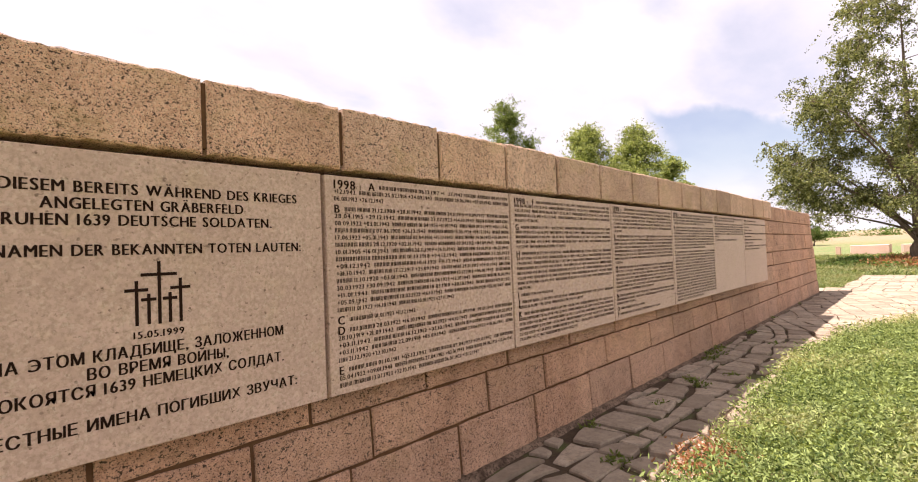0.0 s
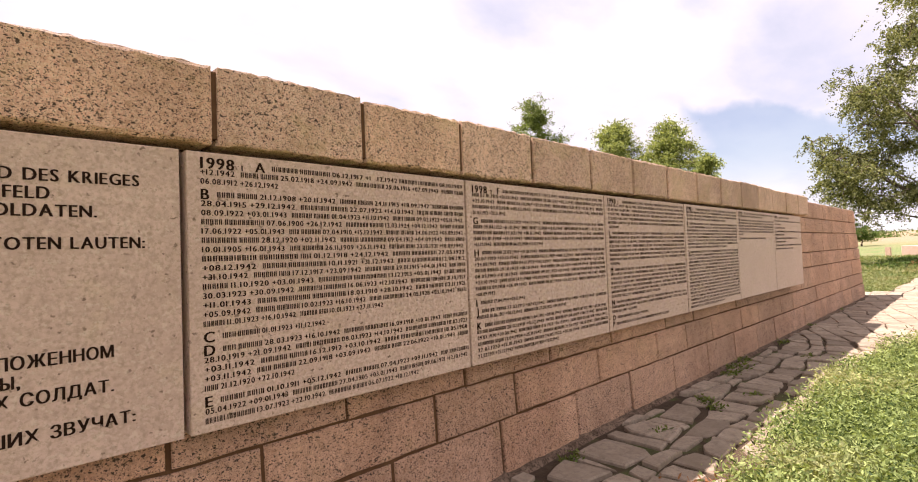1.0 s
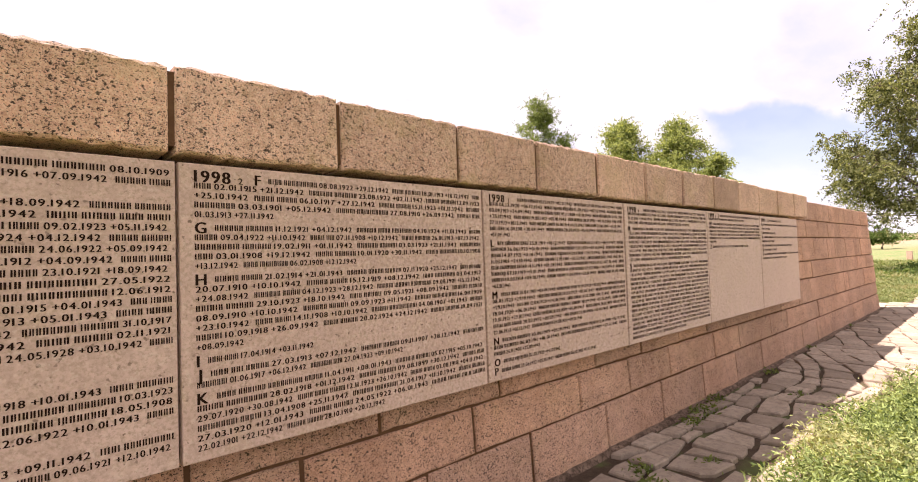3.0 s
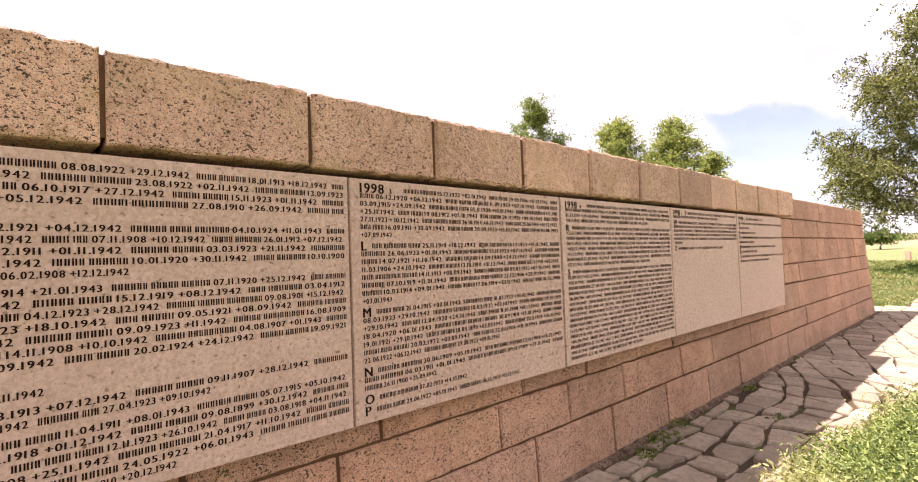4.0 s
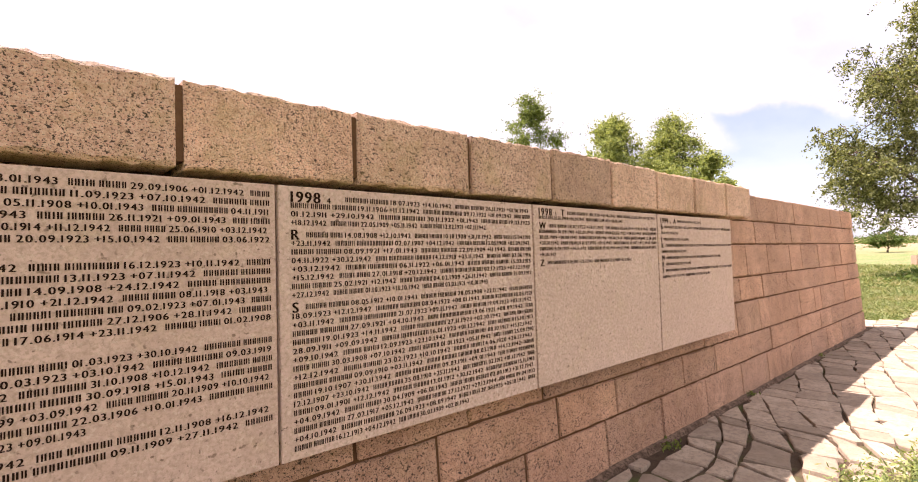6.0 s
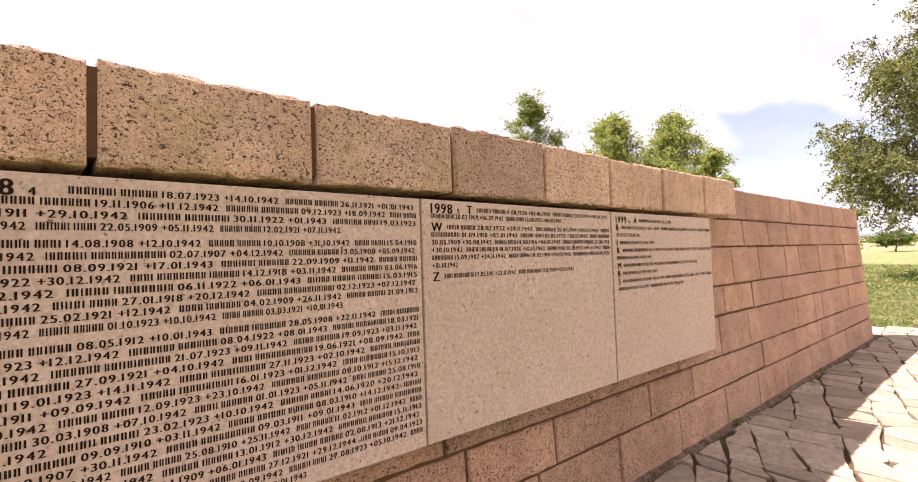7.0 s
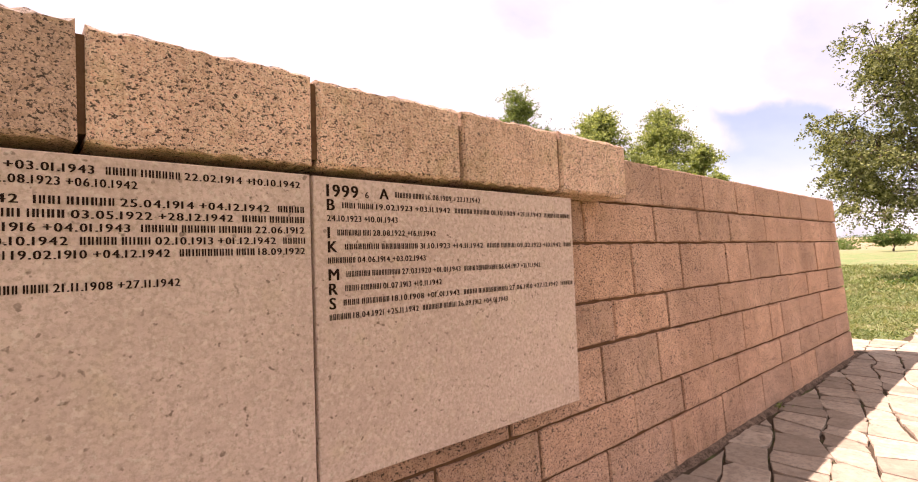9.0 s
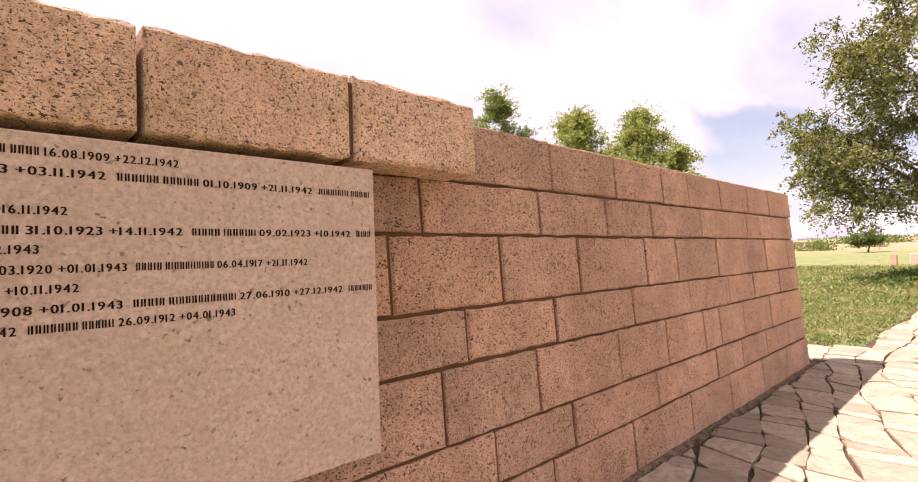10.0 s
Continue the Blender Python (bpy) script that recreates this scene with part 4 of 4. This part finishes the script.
def make_scrub(seed, count, area, size, height, mat, label, name="scrub", leaf=0.16):
    """A patch of low scrub, too dense to count."""
    rng = np.random.default_rng(seed)
    x0, x1, y0, y1 = area
    spots = np.stack((rng.uniform(x0, x1, size), rng.uniform(y0, y1, size)), axis=1)
    spot = spots[rng.integers(0, size, count)] + rng.normal(size=(count, 2)) * leaf * 2.8
    z = np.array([rise(x, y) for x, y in spot]) + rng.random(count) ** 1.6 * height
    places = np.column_stack((spot, z))
    ob = new(name, leaf_cloud(name, places, leaf * (0.6 + rng.random(count)), mat, rng, upright=0.5, aspect=0.3))
    tagged(ob, label, "scrub", kind="stuff")


make_scrub(21, 5000, (30, 40, 0.6, 3.4), 50, 0.32, SHRUB_LEAF, "dark green low scrub in the shade of the elm", leaf=0.14)
make_scrub(22, 7000, (30, 38, -3.0, 1.4), 50, 0.36, DRY_STEM, "reddish-brown dry scrub under the elm", leaf=0.16)
make_scrub(23, 9000, (95, 125, 14, 40), 24, 1.3, SHRUB_LEAF, "line of grey-green bushes across the steppe", leaf=0.28)
make_scrub(24, 2600, (150, 190, 5, 40), 16, 1.6, SHRUB_LEAF, "scattered far bushes on the steppe", leaf=0.5)
make_scrub(25, 2600, (600, 640, -60, 260), 60, 2.4, SHRUB_LEAF, "dark tree line on the horizon", leaf=1.3)


def stone_cube(x, y, sx, sy, sz, label, seed):
    rng = random.Random(seed)
    ob = new("granite_block", block_mesh("granite_block", sx, sy, sz + 0.15, GRANITE, rng, chip=0.03, rough=0.012))
    ob.location = (x, y, rise(x, y) - 0.12)
    ob.rotation_euler = (0, 0, radians(-90 + rng.uniform(-14, 14)))
    tagged(ob, label, "granite block", "granite blocks on the grave field")


stone_cube(46.0, 3.9, 2.2, 1.6, 0.75, "low pinkish granite block standing in the grass", 31)
stone_cube(46.5, 1.0, 2.2, 1.6, 0.72, "low pinkish granite block beside the elm", 32)
post = new("marker_stone", block_mesh("marker_stone", 0.45, 0.3, 0.75, PANEL, random.Random(33), chip=0.02, rough=0.008))
post.location = (47.3, 4.6, rise(47.3, 4.6) - 0.06)
tagged(post, "small pale marker stone in the grass field", "marker stone")

# ---- paving ----
WEST_EDGE = ((-3.0, 0.82), (2.6, 0.83), (4.1, 0.87), (6.5, 0.90), (7.3, 0.76), (8.0, 0.66), (8.75, 0.48), (9.6, 0.30), (10.1, -0.1), (10.4, -1.2), (10.7, -6.0))


def edge_y(x):
    """Where the near grass stops and the paving begins."""
    for (xa, ya), (xb, yb) in zip(WEST_EDGE, WEST_EDGE[1:]):
        if xa <= x <= xb:
            return ya + (yb - ya) * (x - xa) / (xb - xa)
    return 0.93 if x < 0 else -6.0


def paved(x, y):
    if y > 2.3 or x < -2.8 or x > 23.6 + 0.25 * (y - 1.5) or y < -5.5:
        return False
    if x > 17.1 and y > 1.62:
        return False
    if x < 15.75 and y > 1.86:
        return False
    return y > edge_y(x) - 0.06


def clip(poly, px, py, nx, ny):
    """Keep what of the polygon lies behind the line through p with normal n."""
    out = []
    for (ax, ay), (bx, by) in zip(poly, poly[1:] + poly[:1]):
        da, db = (ax - px) * nx + (ay - py) * ny, (bx - px) * nx + (by - py) * ny
        if da <= 0:
            out.append((ax, ay))
        if da * db < 0:
            k = da / (da - db)
            out.append((ax + (bx - ax) * k, ay + (by - ay) * k))
    return out


def flag_cells():
    """Irregular, mostly four-sided flagstones in wandering courses along the wall, with staggered cross joints."""
    rng = random.Random(12)

    def course(j, x):
        s = max(0.0, min(1.0, (x - 8.0) / 2.0))
        turn = 0.27 * (min(max(x, 8.5), 16.0) - 8.5) + 0.12 * s
        rough = 1.0 - 0.25 * s
        return j * (0.235 + 0.063 * s) + turn + rough * (0.045 * math.sin(x * 1.3 + j * 2.1) + 0.11 * noise.noise(Vector((x * 1.7, j * 3.7, 0.5))))

    for j in range(-34, 9):
        x = -3.0 + rng.uniform(0, 0.3)
        low, high = 0.0, 0.0
        while x < 24.4:
            wide = rng.choice((0.18, 0.23, 0.28, 0.32, 0.38)) * rng.uniform(0.9, 1.1)
            sway = 0.05 if x < 9.0 else 0.08
            nlow, nhigh = rng.uniform(-sway, sway), rng.uniform(-sway, sway)
            h = rng.uniform(0.010, 0.026) * (1.0 if x < 9.0 else 0.26)
            g = h * (1.0 if x < 9.0 else 0.9)
            corners = [(x + low + g, course(j, x + low) + h), (x + wide + nlow - g, course(j, x + wide + nlow) + h),
                       (x + wide + nhigh - g, course(j + 1, x + wide + nhigh) - h), (x + high + g, course(j + 1, x + high) - h)]
            k = 0.018 if x < 9.0 else 0.013
            poly = [(a + rng.uniform(-k, k), b + rng.uniform(-k, k)) for a, b in corners]
            cut = rng.randrange(6)
            if cut < 4:
                p, q, o = poly[cut], poly[(cut + 1) % 4], poly[cut - 1]
                poly[cut:cut + 1] = [(p[0] + (o[0] - p[0]) * 0.22, p[1] + (o[1] - p[1]) * 0.22), (p[0] + (q[0] - p[0]) * 0.22, p[1] + (q[1] - p[1]) * 0.22)]
            x, low, high = x + wide, nlow, nhigh
            if x - wide < 15.9:
                poly = clip(poly, 0, 1.715 + 0.004 * x + 0.03 * math.sin(x * 5), 0, 1)
            if len(poly) < 3:
                continue
            cx, cy = sum(p[0] for p in poly) / len(poly), sum(p[1] for p in poly) / len(poly)
            if paved(cx, cy) and max(p[1] for p in poly) - min(p[1] for p in poly) > 0.07:
                yield cx, cy, poly


def flag_geometry(x, y, poly, rng):
    """A worn stone: chamfered top, slightly tilted, skirts down into the soil. Around its own centre."""
    even = 1.0 if x < 9.0 else 0.4
    top = 0.010 + rng.uniform(-0.011, 0.011) * even
    tx, ty = rng.uniform(-0.035, 0.035) * even, rng.uniform(-0.035, 0.035) * even
    worn = []
    for k, (px, py) in enumerate(poly):
        qx, qy = poly[(k + 1) % len(poly)]
        if math.hypot(qx - px, qy - py) < 0.03:
            continue
        worn.append((px - x, py - y))
        if math.hypot(qx - px, qy - py) > 0.16:
            worn.append(((px + qx) / 2 - x + rng.uniform(-0.016, 0.016), (py + qy) / 2 - y + rng.uniform(-0.016, 0.016)))
    n = len(worn)
    verts, faces = [], []
    for inset, z in (((0.90, 0.0), (0.97, -0.009), (1.0, -0.06)) if x < 9.0 else ((0.95, 0.0), (0.985, -0.004), (1.0, -0.05))):
        for px, py in worn:
            verts.append((px * inset, py * inset, top + z + (px * tx + py * ty if z > -0.05 else 0) + (rng.uniform(-0.002, 0.002) if z == 0 else 0)))
    faces.append(tuple(range(n)))
    for r in (0, n):
        for k in range(n):
            m = (k + 1) % n
            faces.append((r + k, r + n + k, r + n + m, r + m))
    return verts, faces


def make_paving():
    bed_v, bed_f = [], []
    xs = [-2.8 + 0.2 * i for i in range(134)]
    for i, x in enumerate(xs):
        lo = max(edge_y(x) - 0.10, -5.5)
        hi = 1.9 if x < 15.6 else (2.3 if x < 17.1 else 1.62)
        if x > 23.6:
            hi = lo
        bed_v += [(x, lo, -0.014), (x, hi, -0.014)]
        if i:
            bed_f.append((2 * i - 2, 2 * i, 2 * i + 1, 2 * i - 1))
    pavement = new("pavement", mesh_of("pavement", bed_v, bed_f, SOIL))
    tagged(pavement, "irregular pale flagstone paving with dark earthy joints along the wall", "pavement", kind="structure")
    rng = random.Random(15)
    cells = list(flag_cells())
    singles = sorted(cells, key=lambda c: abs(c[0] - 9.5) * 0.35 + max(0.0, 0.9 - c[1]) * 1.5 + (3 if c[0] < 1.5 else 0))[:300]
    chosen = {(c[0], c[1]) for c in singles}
    jv, jf = [], []
    for x, y, poly in cells:
        v, f = flag_geometry(x, y, poly, rng)
        if (x, y) in chosen:
            part("flagstone", mesh_of("flagstone", v, f, FLAG), pavement).location = (x, y, 0)
        else:
            jf += [tuple(len(jv) + k for k in face) for face in f]
            jv += [(a + x, b + y, c) for a, b, c in v]
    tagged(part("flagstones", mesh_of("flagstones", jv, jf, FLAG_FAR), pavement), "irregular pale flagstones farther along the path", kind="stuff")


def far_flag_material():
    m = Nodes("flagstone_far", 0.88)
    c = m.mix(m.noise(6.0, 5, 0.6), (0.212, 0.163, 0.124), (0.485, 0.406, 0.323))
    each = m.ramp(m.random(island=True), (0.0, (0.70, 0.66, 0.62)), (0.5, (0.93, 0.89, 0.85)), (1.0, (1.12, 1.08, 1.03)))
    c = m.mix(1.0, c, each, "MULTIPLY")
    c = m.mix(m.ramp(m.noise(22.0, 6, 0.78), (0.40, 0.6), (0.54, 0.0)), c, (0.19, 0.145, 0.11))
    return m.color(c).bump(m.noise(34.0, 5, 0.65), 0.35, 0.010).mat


JOINT_WEED = leaf_material("joint_weed_leaves", (0.07, 0.10, 0.025), (0.20, 0.24, 0.07))
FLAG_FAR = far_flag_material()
make_paving()


# ---- grass and weeds ----
def tuft_places(rng, count, inside, box, height, spread, each=14):
    """Leaves gathered in small plants over the ground."""
    x0, x1, y0, y1 = box
    plants = []
    while len(plants) < count // each:
        x, y = rng.uniform(x0, x1), rng.uniform(y0, y1)
        if inside(x, y):
            plants.append((x, y, 0.45 + 0.9 * rng.random() * (0.6 + 0.8 * (noise.noise(Vector((x * 0.9, y * 0.9, 3))) + 0.5))))
    plants = np.array(plants)
    pick = plants[rng.integers(0, len(plants), count)]
    h = rng.random(count)
    xy = pick[:, :2] + rng.normal(size=(count, 2)) * (spread * (0.4 + h))[:, None]
    z = -0.05 + h * height * pick[:, 2]
    return np.column_stack((xy, z))


def make_grass():
    rng = np.random.default_rng(41)
    def weedy(x, y):
        brim = 0.03 + 0.07 * noise.noise(Vector((x * 3.1, 0, 2))) + 0.05 * noise.noise(Vector((x * 9.0, 0, 4)))
        if y > edge_y(x) - brim or x > 10.3:
            return False
        if math.hypot((x - 2.9) / 0.32, (y - 0.78) / 0.17) < 1 and rng.random() > 0.12:
            return False
        bare = noise.noise(Vector((x * 1.6, y * 1.6, 8)))
        return rng.random() < min(1.0, (x + 0.2) / 2.6) * min(1.0, max(0.06, (y + 2.2) / 1.4)) * (0.35 if bare > 0.32 else 1.0)

    near = tuft_places(rng, 300000, weedy, (-0.2, 10.4, -2.4, 1.0), 0.19, 0.045, 36)
    ob = new("weeds", leaf_cloud("weeds", near, 0.016 + 0.024 * rng.random(len(near)), WEED, rng, upright=0.45, aspect=0.34))
    tagged(ob, "dense bright green weeds growing beside the flagstone path", "weeds", kind="stuff")
    tall = tuft_places(rng, 12000, lambda x, y: weedy(x, y + 0.16), (1.0, 10.3, -0.8, 0.8), 0.30, 0.03, 60)
    ob = new("weeds", leaf_cloud("weeds", tall, 0.020 + 0.026 * rng.random(len(tall)), WEED, rng, upright=0.5, aspect=0.3))
    tagged(ob, "taller green weed stalks standing out of the weeds", "weeds", kind="stuff")
    rest = tuft_places(rng, 48000, lambda x, y: y < edge_y(x) - 0.1 and (y < -1.0 or x < 1.0), (-3.0, 10.4, -5.5, 0.7), 0.11, 0.08)
    ob = new("weeds", leaf_cloud("weeds", rest, 0.05 + 0.05 * rng.random(len(rest)), WEED, rng, upright=0.45, aspect=0.4))
    tagged(ob, "thinner green weeds on the open turf", "weeds", kind="stuff")
    far = tuft_places(rng, 105000, lambda x, y: x > 17.2 and not paved(x, y), (17.2, 30.0, 1.4, 9.0), 0.12, 0.09)
    ob = new("meadow_grass", leaf_cloud("meadow_grass", far, 0.045 + 0.05 * rng.random(len(far)), GRASS, rng, upright=0.6, aspect=0.22))
    tagged(ob, "yellow-green meadow grass beyond the end of the wall", "grass", kind="stuff")
    out = tuft_places(rng, 40000, lambda x, y: x > 23.4 and not paved(x, y), (23.4, 46.0, -8.0, 12.0), 0.14, 0.12)
    out[:, 2] += np.array([max(0.0, rise(x, y) + 0.05) for x, y in out[:, :2]])
    ob = new("meadow_grass", leaf_cloud("meadow_grass", out, 0.12 + 0.1 * rng.random(len(out)), GRASS, rng, upright=0.6, aspect=0.22))
    tagged(ob, "yellow-green meadow grass running out to the elm", "grass", kind="stuff")
    # small weeds that root in the joints and at the foot of the wall
    joint = []
    for x, y, r, n in ((2.6, 1.22, 0.06, 120), (3.9, 1.44, 0.04, 50), (4.85, 1.5, 0.06, 90), (5.93, 1.64, 0.07, 90), (4.7, 1.37, 0.05, 70), (5.24, 1.23, 0.05, 70),
                       (6.67, 1.79, 0.09, 120), (6.32, 1.69, 0.08, 160), (6.17, 1.71, 0.05, 60), (8.1, 1.72, 0.06, 60), (9.9, 1.78, 0.05, 40), (12.5, 1.8, 0.05, 40),
                       (15.7, 2.05, 0.12, 160), (15.75, 2.3, 0.14, 220), (7.3, 1.25, 0.04, 40), (3.1, 1.65, 0.05, 50)):
        h = rng.random(n)
        joint.append(np.column_stack((x + rng.normal(size=n) * r, y + rng.normal(size=n) * r * 0.7, -0.02 + h * (0.05 if x < 15 else 0.5))))
    joint = np.concatenate(joint)
    ob = new("joint_weeds", leaf_cloud("joint_weeds", joint, 0.022 + 0.022 * rng.random(len(joint)), JOINT_WEED, rng, upright=0.4, aspect=0.4))
    tagged(ob, "small green weeds rooted in the paving joints and by the wall foot", "weeds", kind="stuff")


make_grass()
make_scrub(26, 2600, (2.65, 3.15, 0.66, 0.86), 26, 0.10, DRY_STEM, "reddish dry stems at the edge of the weeds", "dry_weeds", 0.035)
lay_blocks(WALL)
